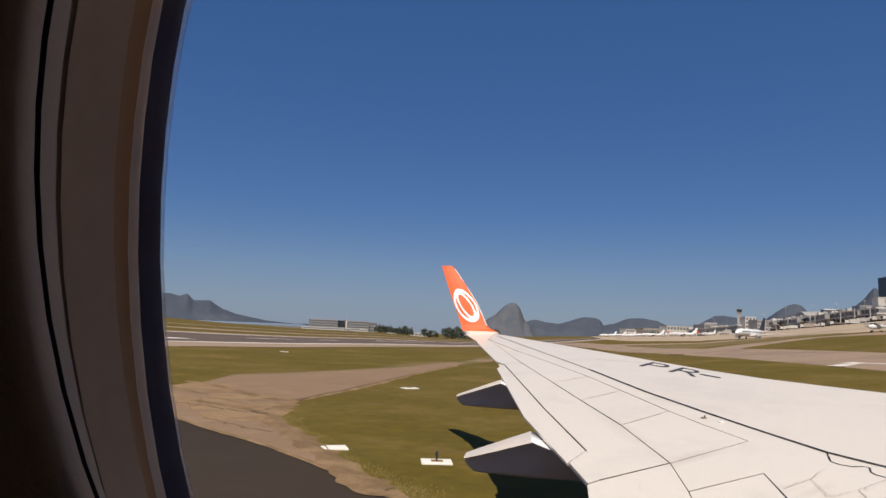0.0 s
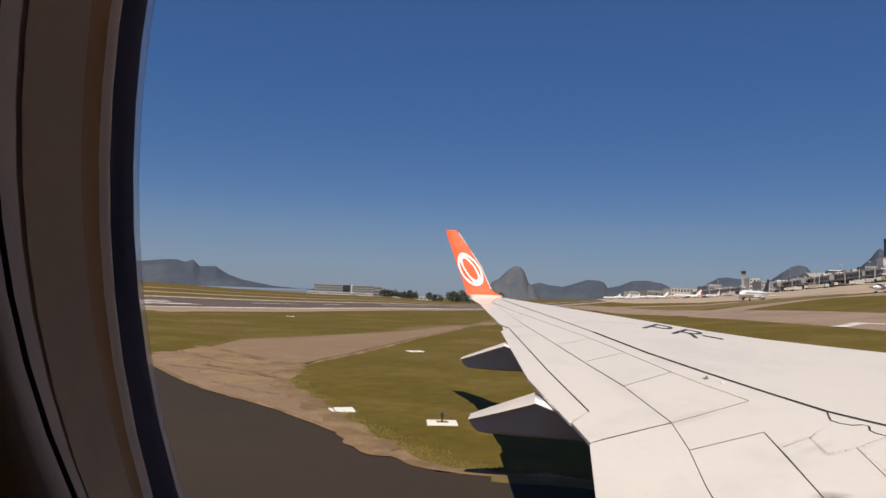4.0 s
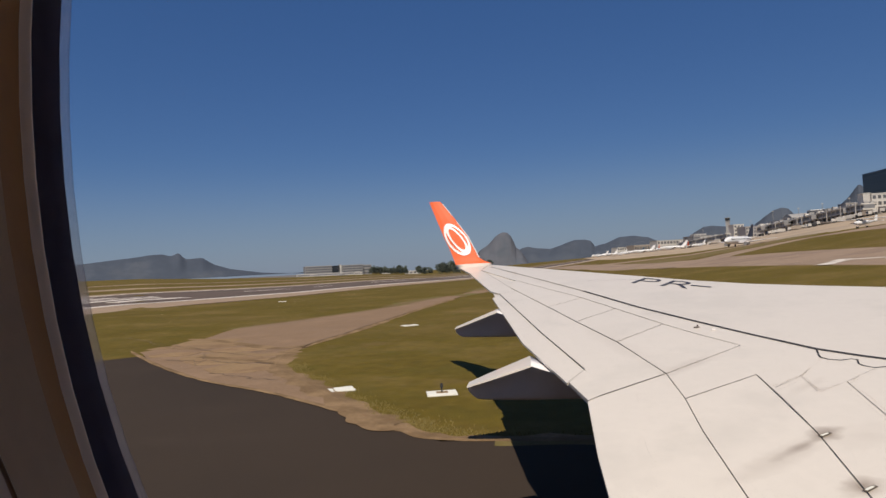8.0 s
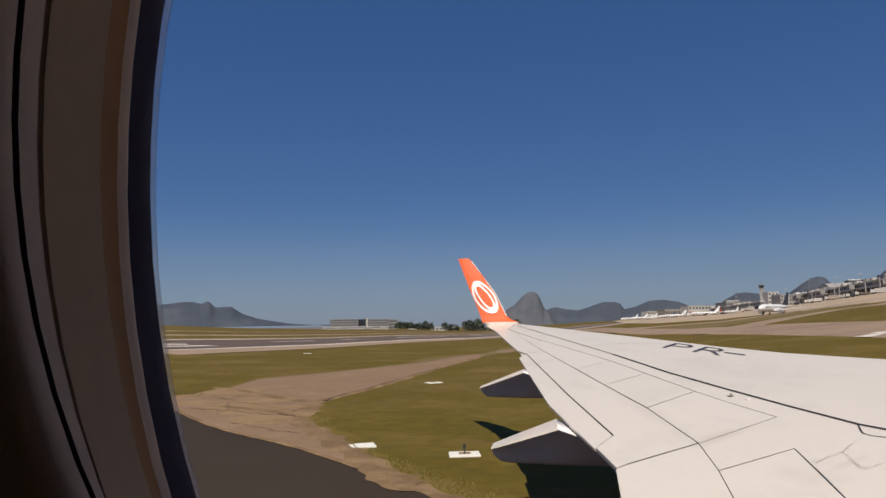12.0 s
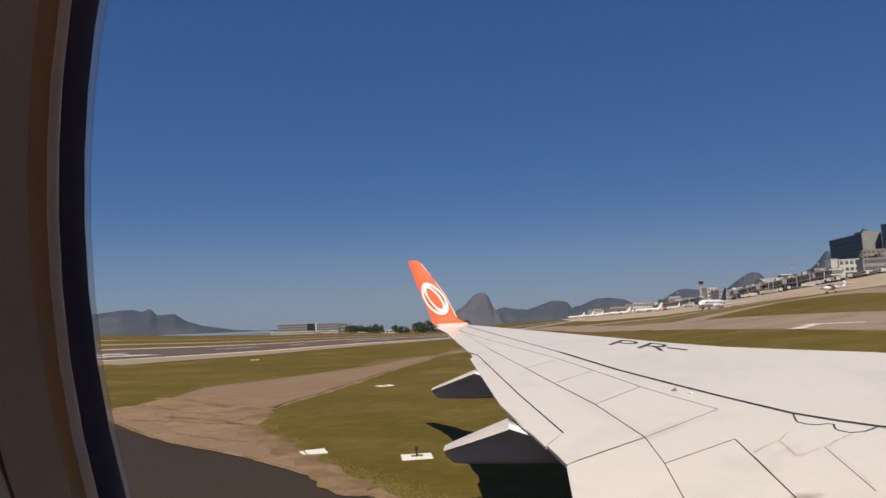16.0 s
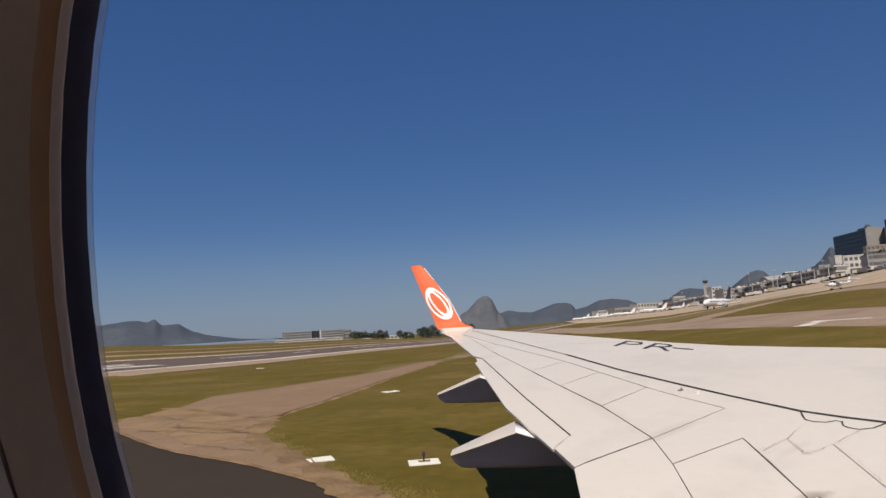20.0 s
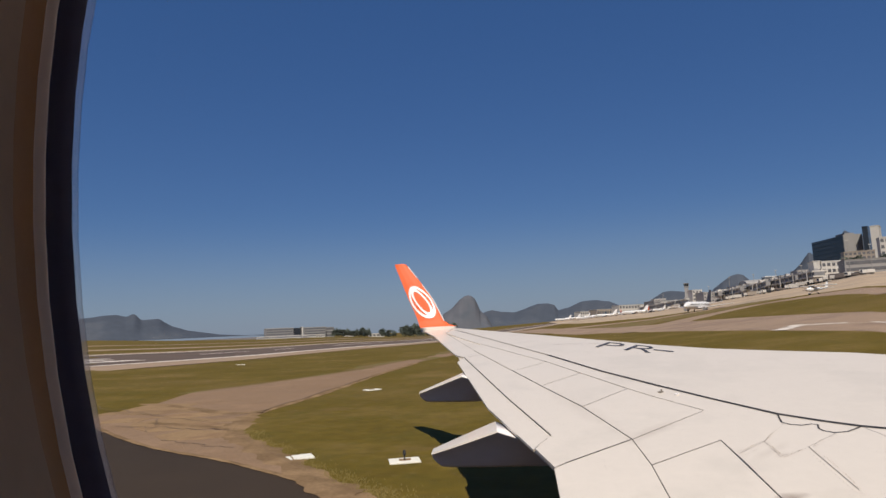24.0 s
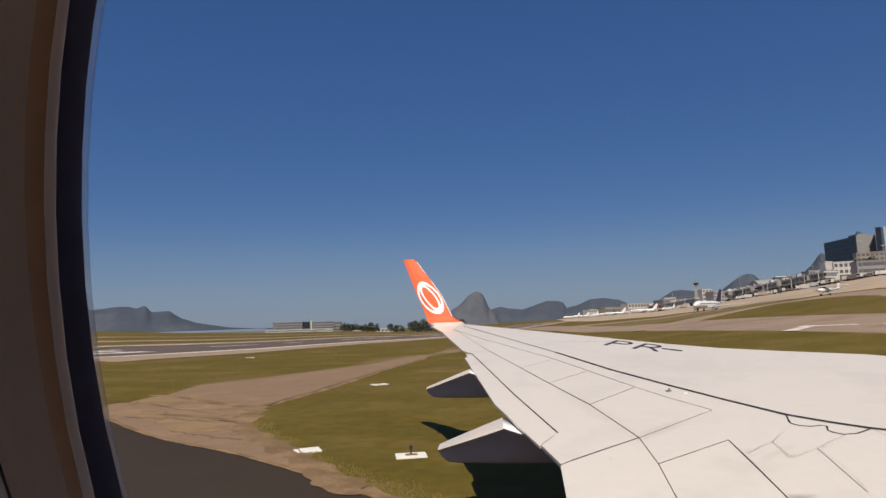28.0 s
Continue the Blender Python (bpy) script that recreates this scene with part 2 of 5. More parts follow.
def speckle(m, colour, size, lo, hi, amount, stretch=(1, 1, 1), turn=0.0, seed=0.0):
    """Mixes ragged flecks of a colour into a material, about size metres across, stretched along one way where wanted."""
    n, l = m.node_tree.nodes, m.node_tree.links
    bs = n["Principled BSDF"]
    src = bs.inputs["Base Color"].links[0].from_socket
    geo = n.new("ShaderNodeNewGeometry")
    mp = n.new("ShaderNodeMapping")
    mp.inputs["Location"].default_value = (seed, seed * 0.7, 0)
    mp.inputs["Rotation"].default_value = (0, 0, radians(turn))
    mp.inputs["Scale"].default_value = stretch
    l.new(geo.outputs["Position"], mp.inputs["Vector"])
    nz = n.new("ShaderNodeTexNoise")
    nz.inputs["Scale"].default_value = 1.0 / size
    nz.inputs["Detail"].default_value = 7
    nz.inputs["Roughness"].default_value = 0.68
    l.new(mp.outputs[0], nz.inputs["Vector"])
    mr = n.new("ShaderNodeMapRange")
    mr.inputs["From Min"].default_value = lo
    mr.inputs["From Max"].default_value = hi
    mr.inputs["To Max"].default_value = amount
    l.new(nz.outputs["Fac"], mr.inputs["Value"])
    mx = n.new("ShaderNodeMix")
    mx.data_type = "RGBA"
    mx.inputs[7].default_value = (*colour, 1)
    l.new(mr.outputs[0], mx.inputs[0])
    l.new(src, mx.inputs[6])
    l.new(mx.outputs[2], bs.inputs["Base Color"])


speckle(M_GRASS, (0.068, 0.064, 0.011), 2.6, 0.5, 0.7, 0.4, seed=3)
speckle(M_GRASS, (0.19, 0.135, 0.05), 0.9, 0.56, 0.72, 0.55, seed=11)
speckle(M_GRASS, (0.15, 0.1, 0.034), 22.0, 0.5, 0.68, 0.55, seed=29)
speckle(M_GRASS, (0.066, 0.062, 0.011), 0.5, 0.5, 0.7, 0.4, seed=41)
speckle(M_GRASS, (0.165, 0.108, 0.042), 3.2, 0.57, 0.7, 0.6, seed=53)
speckle(M_CONC, (0.15, 0.092, 0.05), 1.1, 0.54, 0.7, 0.5, seed=5)
speckle(M_CONC, (0.32, 0.21, 0.125), 3.5, 0.55, 0.7, 0.5, seed=8)
speckle(M_SLAB, (0.15, 0.092, 0.05), 0.8, 0.55, 0.7, 0.5, seed=6)
speckle(M_ASPHALT, (0.064, 0.047, 0.036), 1.6, 0.55, 0.75, 0.45, (0.25, 1, 1), 0, 2)
speckle(M_RUNWAY, (0.06, 0.046, 0.038), 3.0, 0.5, 0.7, 0.5, (1, 0.08, 1), 13.5, 4)
speckle(M_TAN, (0.19, 0.13, 0.09), 2.2, 0.52, 0.7, 0.5, (1, 0.2, 1), 3, 7)
speckle(M_APRON, (0.26, 0.2, 0.145), 5.0, 0.5, 0.7, 0.5, seed=9)


def stain(m, spots, colour):
    """Adds irregular smudges round given places to a paint."""
    n, l = m.node_tree.nodes, m.node_tree.links
    bs = n["Principled BSDF"]
    src = bs.inputs["Base Color"].links[0].from_socket
    geo = n.new("ShaderNodeNewGeometry")
    nz = n.new("ShaderNodeTexNoise")
    nz.inputs["Scale"].default_value = 7.0
    nz.inputs["Detail"].default_value = 6
    l.new(geo.outputs["Position"], nz.inputs["Vector"])
    for (x, y, z), size, turn, amount in spots:
        mp = n.new("ShaderNodeMapping")
        mp.vector_type = "TEXTURE"
        mp.inputs["Location"].default_value = (x, y, z)
        mp.inputs["Rotation"].default_value = (0, 0, radians(turn))
        mp.inputs["Scale"].default_value = (*size, 1.0)
        l.new(geo.outputs["Position"], mp.inputs["Vector"])
        ln = n.new("ShaderNodeVectorMath")
        ln.operation = "LENGTH"
        l.new(mp.outputs[0], ln.inputs[0])
        ad = n.new("ShaderNodeMath")
        ad.operation = "ADD"
        l.new(ln.outputs["Value"], ad.inputs[0])
        l.new(nz.outputs["Fac"], ad.inputs[1])
        mr = n.new("ShaderNodeMapRange")
        mr.inputs["From Min"].default_value = 1.5
        mr.inputs["From Max"].default_value = 0.5
        mr.inputs["To Max"].default_value = amount
        l.new(ad.outputs[0], mr.inputs["Value"])
        mx = n.new("ShaderNodeMix")
        mx.data_type = "RGBA"
        mx.inputs[7].default_value = (*colour, 1)
        l.new(mr.outputs[0], mx.inputs[0])
        l.new(src, mx.inputs[6])
        src = mx.outputs[2]
    l.new(src, bs.inputs["Base Color"])


stain(M_WING, (((1.73, 4.11, 1.79), (0.16, 0.1), 37, 0.85), ((1.56, 3.97, 1.77), (0.34, 0.045), 37, 0.5), ((1.36, 3.81, 1.75), (0.6, 0.11), 37, 0.24), ((1.60, 3.42, 1.71), (0.16, 0.1), 37, 0.8), ((2.05, 4.9, 1.9), (0.08, 0.05), 30, 0.16), ((1.95, 4.05, 1.77), (0.3, 0.16), 35, 0.12), ((1.35, 5.75, 1.9), (0.6, 0.12), 42, 0.22), ((2.0, 5.0, 1.84), (0.3, 0.06), 40, 0.14), ((0.9, 6.75, 1.98), (0.15, 1.2), 12, 0.12)), (0.2, 0.14, 0.09))


# ---- mesh helpers ----
def mesh_of(name, bm, material, smooth=False):
    me = bpy.data.meshes.new(name)
    bmesh.ops.recalc_face_normals(bm, faces=bm.faces)
    if smooth:
        for f in bm.faces:
            f.smooth = True
    bm.to_mesh(me)
    bm.free()
    me.materials.append(material)
    return me


def part(name, bm, material, parent=None, label="", smooth=False):
    """One mesh object; a child of parent where one is given."""
    ob = new(name, mesh_of(name, bm, material, smooth))
    if parent:
        ob.parent = parent
    if label:
        tagged(ob, label)
    return ob


def empty(name, label, category, group="", kind="", at=(0, 0, 0), turn=0.0):
    ob = new(name)
    ob.empty_display_size = 0.2
    ob.matrix_basis = pose(*at, 0, 0, turn)
    return tagged(ob, label, category, group, kind)


def box(bm, x0, x1, y0, y1, z0, z1, bevel=0.0):
    vs = [bm.verts.new(p) for p in ((x0, y0, z0), (x1, y0, z0), (x1, y1, z0), (x0, y1, z0), (x0, y0, z1), (x1, y0, z1), (x1, y1, z1), (x0, y1, z1))]
    fs = [bm.faces.new([vs[i] for i in q]) for q in ((3, 2, 1, 0), (4, 5, 6, 7), (0, 1, 5, 4), (1, 2, 6, 5), (2, 3, 7, 6), (3, 0, 4, 7))]
    if bevel:
        bmesh.ops.bevel(bm, geom=list({e for f in fs for e in f.edges}), offset=bevel, segments=2, affect="EDGES", profile=0.5)
    return bm


def boxed(*a, **k):
    return box(bmesh.new(), *a, **k)


def rings(bm, loops, close_ends=True, closed=True):
    """Skins loops of equal length, each a list of points."""
    rows = [[bm.verts.new(p) for p in lp] for lp in loops]
    n = len(rows[0])
    for a, b in zip(rows, rows[1:]):
        for i in range(n if closed else n - 1):
            j = (i + 1) % n
            bm.faces.new((a[i], a[j], b[j], b[i]))
    if close_ends:
        bm.faces.new(rows[0][::-1])
        bm.faces.new(rows[-1])
    return bm


def tube(bm, a, b, r0, r1=None, n=10):
    a, b = Vector(a), Vector(b)
    r1 = r0 if r1 is None else r1
    q = (b - a).to_track_quat("Z", "Y").to_matrix()
    lp = []
    for c, r in ((a, r0), (b, r1)):
        lp.append([c + q @ Vector((r * math.cos(2 * math.pi * i / n), r * math.sin(2 * math.pi * i / n), 0)) for i in range(n)])
    return rings(bm, lp)


# ---- the lie of the land ----
AZ = (-50.0, -41.3, -32.3, -26.1, -19.3, -3.1, 7.7, 13.7, 19.0, 24.3, 29.4, 40.0, 60.0, 90.0)
RISE = (0.012, 0.012, 0.01, 0.004, 0.0, 0.0, 0.006, 0.0124, 0.0243, 0.0384, 0.054, 0.06, 0.04, 0.0)


def land(x, y):
    """Height of the ground: flat round the aircraft, rising gently towards the town."""
    r = math.hypot(x, y)
    if r < 25:
        return 0.0
    z = float(np.interp(math.degrees(math.atan2(x, y)), AZ, RISE)) * (r - 25)
    z -= float(np.interp(math.degrees(math.atan2(x, y)), (-19, -13, -8, -3, 2, 7), (0, 0.0025, 0.008, 0.008, 0.004, 0))) * min(max(0.0, r - 90), 900)
    return z if r < 1500 else z - 0.003 * (r - 1500)


def bearing(az, r, dz=0.0):
    a = radians(az)
    x, y = r * math.sin(a), r * math.cos(a)
    return (x, y, land(x, y) + dz)


def ground_sheet():
    bm = bmesh.new()
    rs = [0.0, 5.0, 10.0, 17.0, 25.0]
    while rs[-1] < 4800:
        rs.append(rs[-1] * 1.09)
    azs = sorted({i * 0.5 for i in range(-120, 152)} | {a for a in AZ if -60 < a < 75.5}) + [i * 6.0 for i in range(13, 50)]
    rows = []
    for r in rs[1:]:
        row = []
        for a in azs:
            x, y, z = bearing(a, r)
            if a < -17 and r > 690:
                z = -3.0
            row.append(bm.verts.new((x, y, z)))
        rows.append(row)
    c = bm.verts.new((0, 0, 0))
    n = len(azs)
    for i in range(n):
        bm.faces.new((c, rows[0][i], rows[0][(i + 1) % n]))
        for a, b in zip(rows, rows[1:]):
            bm.faces.new((a[i], b[i], b[(i + 1) % n], a[(i + 1) % n]))
    ob = part("ground", bm, M_GRASS)
    return tagged(ob, "wide mown airfield grass, olive green with dry brown patches", "grass", kind="structure")


def strip(name, quad, material, lift, label, category, nu=24, nv=4, parent=None):
    """A paved patch laid on the land, between four corners (two along each side)."""
    bm = bmesh.new()
    a, b, c, d = [Vector((*p, 0)) for p in quad]
    grid = []
    for i in range(nu + 1):
        u = (i / nu)
        row = []
        for j in range(nv + 1):
            v = j / nv
            p = a.lerp(b, u).lerp(d.lerp(c, u), v)
            row.append(bm.verts.new((p.x, p.y, land(p.x, p.y) + lift + 0.0004 * p.length)))
        grid.append(row)
    for i in range(nu):
        for j in range(nv):
            bm.faces.new((grid[i][j], grid[i + 1][j], grid[i + 1][j + 1], grid[i][j + 1]))
    rim = [grid[i][0] for i in range(nu + 1)] + [grid[nu][j] for j in range(1, nv + 1)] + [grid[i][nv] for i in range(nu - 1, -1, -1)] + [grid[0][j] for j in range(nv - 1, 0, -1)]
    low = [bm.verts.new((v.co.x, v.co.y, v.co.z - 0.3)) for v in rim]
    for i in range(len(rim)):
        k = (i + 1) % len(rim)
        bm.faces.new((rim[i], low[i], low[k], rim[k]))
    ob = part(name, bm, material, parent, label if parent else "")
    return ob if parent else tagged(ob, label, category, kind="structure")


def patch(name, outline, material, z, label, category, parent=None):
    bm = bmesh.new()
    vs = [bm.verts.new((x, y, z)) for x, y in outline]
    for tri in mathutils.geometry.tessellate_polygon([[Vector((x, y, 0)) for x, y in outline]]):
        bm.faces.new([vs[i] for i in tri])
    ob = part(name, bm, material, parent, label if parent else "")
    return ob if parent else tagged(ob, label, category, kind="structure")


def smooth_line(pts, n=6):
    """Catmull-Rom through the points."""
    out = []
    P = [pts[0]] + list(pts) + [pts[-1]]
    for i in range(1, len(P) - 2):
        p0, p1, p2, p3 = [np.array(P[k], float) for k in (i - 1, i, i + 1, i + 2)]
        for s in range(n):
            t = s / n
            out.append(tuple(0.5 * (2 * p1 + (p2 - p0) * t + (2 * p0 - 5 * p1 + 4 * p2 - p3) * t * t + (3 * p1 - p0 - 3 * p2 + p3) * t ** 3)))
    out.append(tuple(pts[-1]))
    return out


ground_sheet()
bm = bmesh.new()
fan = [bearing(a, r)[:2] for a, r in ((-15.5, 4800), (-70, 4800), (-70, 640), (-40, 660), (-15.5, 660))]
bm.faces.new([bm.verts.new((x, y, -0.6)) for x, y in fan])
tagged(part("water", bm, M_WATER), "flat grey-blue water of the bay behind the airfield", "water", kind="structure")

# own taxiway, under the aircraft
TAXI_EDGE = [(-300, -24), (300, -24), (300, 10.6), (-1.5, 10.6)] + smooth_line([(-2.8, 11.8), (-4.2, 13.3), (-6.5, 15.4), (-9.5, 17.7), (-13.3, 21.6), (-17.5, 26.5), (-26, 31.5)], 4) + [(-38, 36), (-60, 38), (-300, 38)]
patch("taxiway", TAXI_EDGE, M_ASPHALT, 0.03, "dark asphalt taxiway under the aircraft, worn and patched", "taxiway")
# concrete crossing with a broken edge
PATH_EDGE = smooth_line([(-2.9, 11.9), (-4.3, 14.2), (-6.2, 17.0), (-7.8, 19.4), (-8.6, 22.0), (-8.9, 24.5), (-8.2, 30.6), (-7.5, 42.8), (-5.8, 60.2)], 4) + [(-7.4, 62.1)] + smooth_line([(-9.4, 51.6), (-13.0, 42.0), (-15.8, 36.2), (-18.4, 32.6), (-23, 34.0), (-36, 44)], 4) + [(-38, 36)] + smooth_line([(-26, 31.5), (-17.5, 26.5), (-13.3, 21.6), (-9.5, 17.7), (-6.5, 15.4), (-4.2, 13.3)], 4)
patch("concrete_path", PATH_EDGE, M_CONC, 0.045, "weathered tan concrete path with cracked broken edges", "path")


def ribbon_on(name, pts, w, z, material, parent=None, label=""):
    """A flat line of width w along ground points."""
    bm = bmesh.new()
    prev = None
    for i, p in enumerate(pts):
        a = np.array(pts[max(i - 1, 0)][:2], float)
        b = np.array(pts[min(i + 1, len(pts) - 1)][:2], float)
        d = (b - a) / (np.linalg.norm(b - a) + 1e-9)
        nrm = np.array((-d[1], d[0])) * w / 2
        q = []
        for s in (-1, 1):
            x, y = p[0] + s * nrm[0], p[1] + s * nrm[1]
            q.append(bm.verts.new((x, y, land(x, y) + z + 0.0004 * math.hypot(x, y))))
        if prev:
            bm.faces.new((prev[0], q[0], q[1], prev[1]))
        prev = q
    return part(name, bm, material, parent, label)



def band_on(name, pts, w, z, material, label, category):
    """A wide strip along ground points that lies on the land over its whole width."""
    bm = bmesh.new()
    prev = None
    for i, p in enumerate(pts):
        a = np.array(pts[max(i - 1, 0)][:2], float)
        b = np.array(pts[min(i + 1, len(pts) - 1)][:2], float)
        d = (b - a) / (np.linalg.norm(b - a) + 1e-9)
        row = []
        for k in range(9):
            f = (k / 4 - 1) * w / 2 * (1 + 0.12 * noise.noise(Vector((p[0] * 0.2, p[1] * 0.2, 1.0))))
            x, y = p[0] - d[1] * f, p[1] + d[0] * f
            row.append(bm.verts.new((x, y, land(x, y) + (z + 0.0004 * math.hypot(x, y) if 0 < k < 8 else -0.05))))
        if prev:
            for k in range(8):
                bm.faces.new((prev[k], row[k], row[k + 1], prev[k + 1]))
        prev = row
    return tagged(part(name, bm, material), label, category, kind="structure")


random.seed(5)
slabs = empty("broken_slabs", "pale broken slabs along the path's edge", "slab", kind="structure")
for k in range(26):
    cx = random.uniform(-25, -8)
    cy = 17.2 + (-8 - cx) * 0.95 + random.uniform(0.6, 5.0)
    n = random.randint(5, 7)
    ph, rr = random.uniform(0, 6), random.uniform(0.5, 1.3)
    bm = bmesh.new()
    lo = [(cx + rr * 1.5 * random.uniform(0.7, 1.1) * math.cos(ph + i * 6.283 / n), cy + rr * random.uniform(0.7, 1.1) * math.sin(ph + i * 6.283 / n)) for i in range(n)]
    top = [bm.verts.new((x, y, 0.0495 + 0.0025 * k / 26)) for x, y in lo]
    low = [bm.verts.new((x, y, 0.03)) for x, y in lo]
    bm.faces.new(top)
    for i in range(n):
        bm.faces.new((top[i], low[i], low[(i + 1) % n], top[(i + 1) % n]))
    part("slab", bm, M_SLAB, slabs)
cracks = empty("pavement_cracks", "dark irregular cracks in the broken concrete", "crack", kind="structure")
for a, b in (((-20, 30.2), (-12.5, 24.5)), ((-17, 27.4), (-10.2, 22.6)), ((-13.0, 22.0), (-8.2, 20.2)), ((-10.4, 23.4), (-8.6, 24.6)), ((-9.6, 18.6), (-6.8, 17.0)), ((-12.2, 23.4), (-11.0, 20.4)), ((-8.8, 24.8), (-7.6, 41))):
    pts = []
    for i in range(13):
        t = i / 12
        j = 0.22 * math.sin(math.pi * t)
        pts.append((a[0] + (b[0] - a[0]) * t + random.uniform(-j, j), a[1] + (b[1] - a[1]) * t + random.uniform(-j, j)))
    ribbon_on("crack", pts, random.uniform(0.025, 0.055), 0.05, M_CRACK, cracks)

# runway, seen beyond the grass
RA, RU = np.array((-42.0, 66.0)), np.array((0.234, 0.972))
RN = np.array((-0.972, 0.234))


def rwy(s, o):
    return tuple(RA + RU * s + RN * o)


def along(name, s0, s1, o0, o1, material, lift, label, category, parent=None):
    return strip(name, (rwy(s0, o0), rwy(s1, o0), rwy(s1, o1), rwy(s0, o1)), material, lift, label, category, 40, 4, parent)


runway = along("runway", -120, 560, 0, 34, M_RUNWAY, 0.03, "grey asphalt runway with white painted lines", "runway")
along("runway_shoulder", -120, 560, -8, 0, M_SHOULDER, 0.03, "tan concrete shoulder of the runway", "shoulder")
along("runway_shoulder", -120, 560, 34, 39, M_SHOULDER, 0.03, "tan concrete shoulder of the runway", "shoulder")
along("edge_line", -120, 560, 0.1, 1.9, M_MARK, 0.05, "white painted edge line", "marking", runway)
along("edge_line", -120, 560, 31.8, 33.2, M_MARK, 0.05, "white painted edge line", "marking", runway)
for i in range(7):
    along("centre_dash", -60 + i * 50, -30 + i * 50, 16.6, 17.4, M_MARK, 0.05, "white dashed centre line", "marking", runway)
for o in (7, 12, 20, 25):
    along("threshold_bar", 4, 16, o, o + 2.2, M_MARK, 0.05, "white painted bar", "marking", runway)
for k, (o0, o1) in enumerate(((62, 72), (120, 128))):
    along("far_taxiway", -160, 600, o0, o1, M_SHOULDER, 0.03, "pale concrete taxiway strip in the grass", "taxiway")

# paving and grass towards the terminal
def between(name, one, two, material, lift, label, category, n=12, nv=16):
    """A paved sheet on the land between two smooth lines of equal count."""
    bm = bmesh.new()
    prev = None
    for a, b in zip(smooth_line(one, n), smooth_line(two, n)):
        row = []
        for k in range(nv + 1):
            x, y = a[0] + (b[0] - a[0]) * k / nv, a[1] + (b[1] - a[1]) * k / nv
            drop = 0.3 if k in (0, nv) else 0.0
            row.append(bm.verts.new((x, y, land(x, y) + lift + 0.0004 * math.hypot(x, y) - drop)))
        if prev:
            for k in range(nv):
                bm.faces.new((prev[k], row[k], row[k + 1], prev[k + 1]))
        prev = row
    return tagged(part(name, bm, material), label, category, kind="structure")


between("cross_taxiway", [(24.6, 10), (24.3, 45), (24.2, 56), (23.8, 71), (22.6, 95), (18.8, 110), (14, 130), (9, 240)], [(35.0, 10), (35.4, 50), (36.2, 68), (37.4, 86), (37.5, 110), (33.8, 138), (27, 154), (21, 249)], M_TAN, 0.03, "brown concrete taxiway crossing behind the wing", "taxiway")
tx = empty("taxiway_markings", "faded white painted taxiway line and dashes", "marking", kind="structure")
ribbon_on("guide_line", [(27.5, 58.9), (28.2, 55.0), (28.8, 50.5), (29.2, 45.0), (29.3, 38.0), (29.0, 30.0)], 0.5, 0.045, M_MARK, tx)
for a, b in (((24.8, 58.1), (25.1, 56.0)), ((25.6, 58.7), (25.9, 57.0)), ((26.5, 59.7), (26.7, 57.6)), ((27.3, 60.9), (27.5, 58.9))):
    ribbon_on("dash", [a, b], 0.9, 0.047, M_MARK, tx)
band_on("service_path", smooth_line([(24, 100), (31, 119), (42, 138), (54, 154), (66, 163), (72, 156), (72, 140), (68, 120), (60, 96)], 12), 9.0, 0.03, M_TAN, "narrow tan service path in the grass", "path")
band_on("dry_strip", smooth_line([(16, 140), (36, 166), (58, 186), (80, 198), (104, 212)], 12), 26.0, 0.012, M_DRY, "dry brown grass strip beside the taxi lane", "grass")
band_on("taxi_lane", smooth_line([(18, 190), (40, 204), (64, 214), (84, 226), (108, 250)], 12), 14.0, 0.03, M_TAN, "tan concrete taxi lane in the grass", "taxiway")
between("apron", [(46, 420), (46, 304), (58, 289), (72, 254), (78.5, 202), (80.5, 170), (77, 134), (86, 90), (150, 30)], [(110, 1200), (150, 1000), (200, 800), (250, 640), (290, 500), (310, 400), (330, 320), (380, 200), (480, 60)], M_APRON, 0.04, "pale sunlit concrete airport apron", "apron", 12, 60)


def fringe(line, w0, w1, material, label, z=0.05, low=0.006, fine=1.3):
    """An uneven strip of dry growth and dirt along an edge."""
    bm = bmesh.new()
    pts = smooth_line(line, 14)
    prev = None
    for i, p in enumerate(pts):
        a, b = np.array(pts[max(i - 1, 0)]), np.array(pts[min(i + 1, len(pts) - 1)])
        d = (b - a) / (np.linalg.norm(b - a) + 1e-9)
        nr = np.array((-d[1], d[0]))
        k = 0.5 + 0.5 * noise.noise(Vector((p[0] * fine, p[1] * fine, 3.0)))
        wo, wi = w0 * (0.3 + 1.2 * k), w1 * (0.3 + 1.2 * noise.noise(Vector((p[0] * 1.7, p[1] * 1.7, 9.0))) ** 2 + 0.6 * k)
        q = (bm.verts.new((p[0] + nr[0] * wo, p[1] + nr[1] * wo, z - 0.005)), bm.verts.new((p[0], p[1], z + 0.006)), bm.verts.new((p[0] - nr[0] * wi, p[1] - nr[1] * wi, low)))
        if prev:
            bm.faces.new((prev[0], q[0], q[1], prev[1]))
            bm.faces.new((prev[1], q[1], q[2], prev[2]))
        prev = q
    return tagged(part("verge", bm, material), label, "grass", kind="structure")


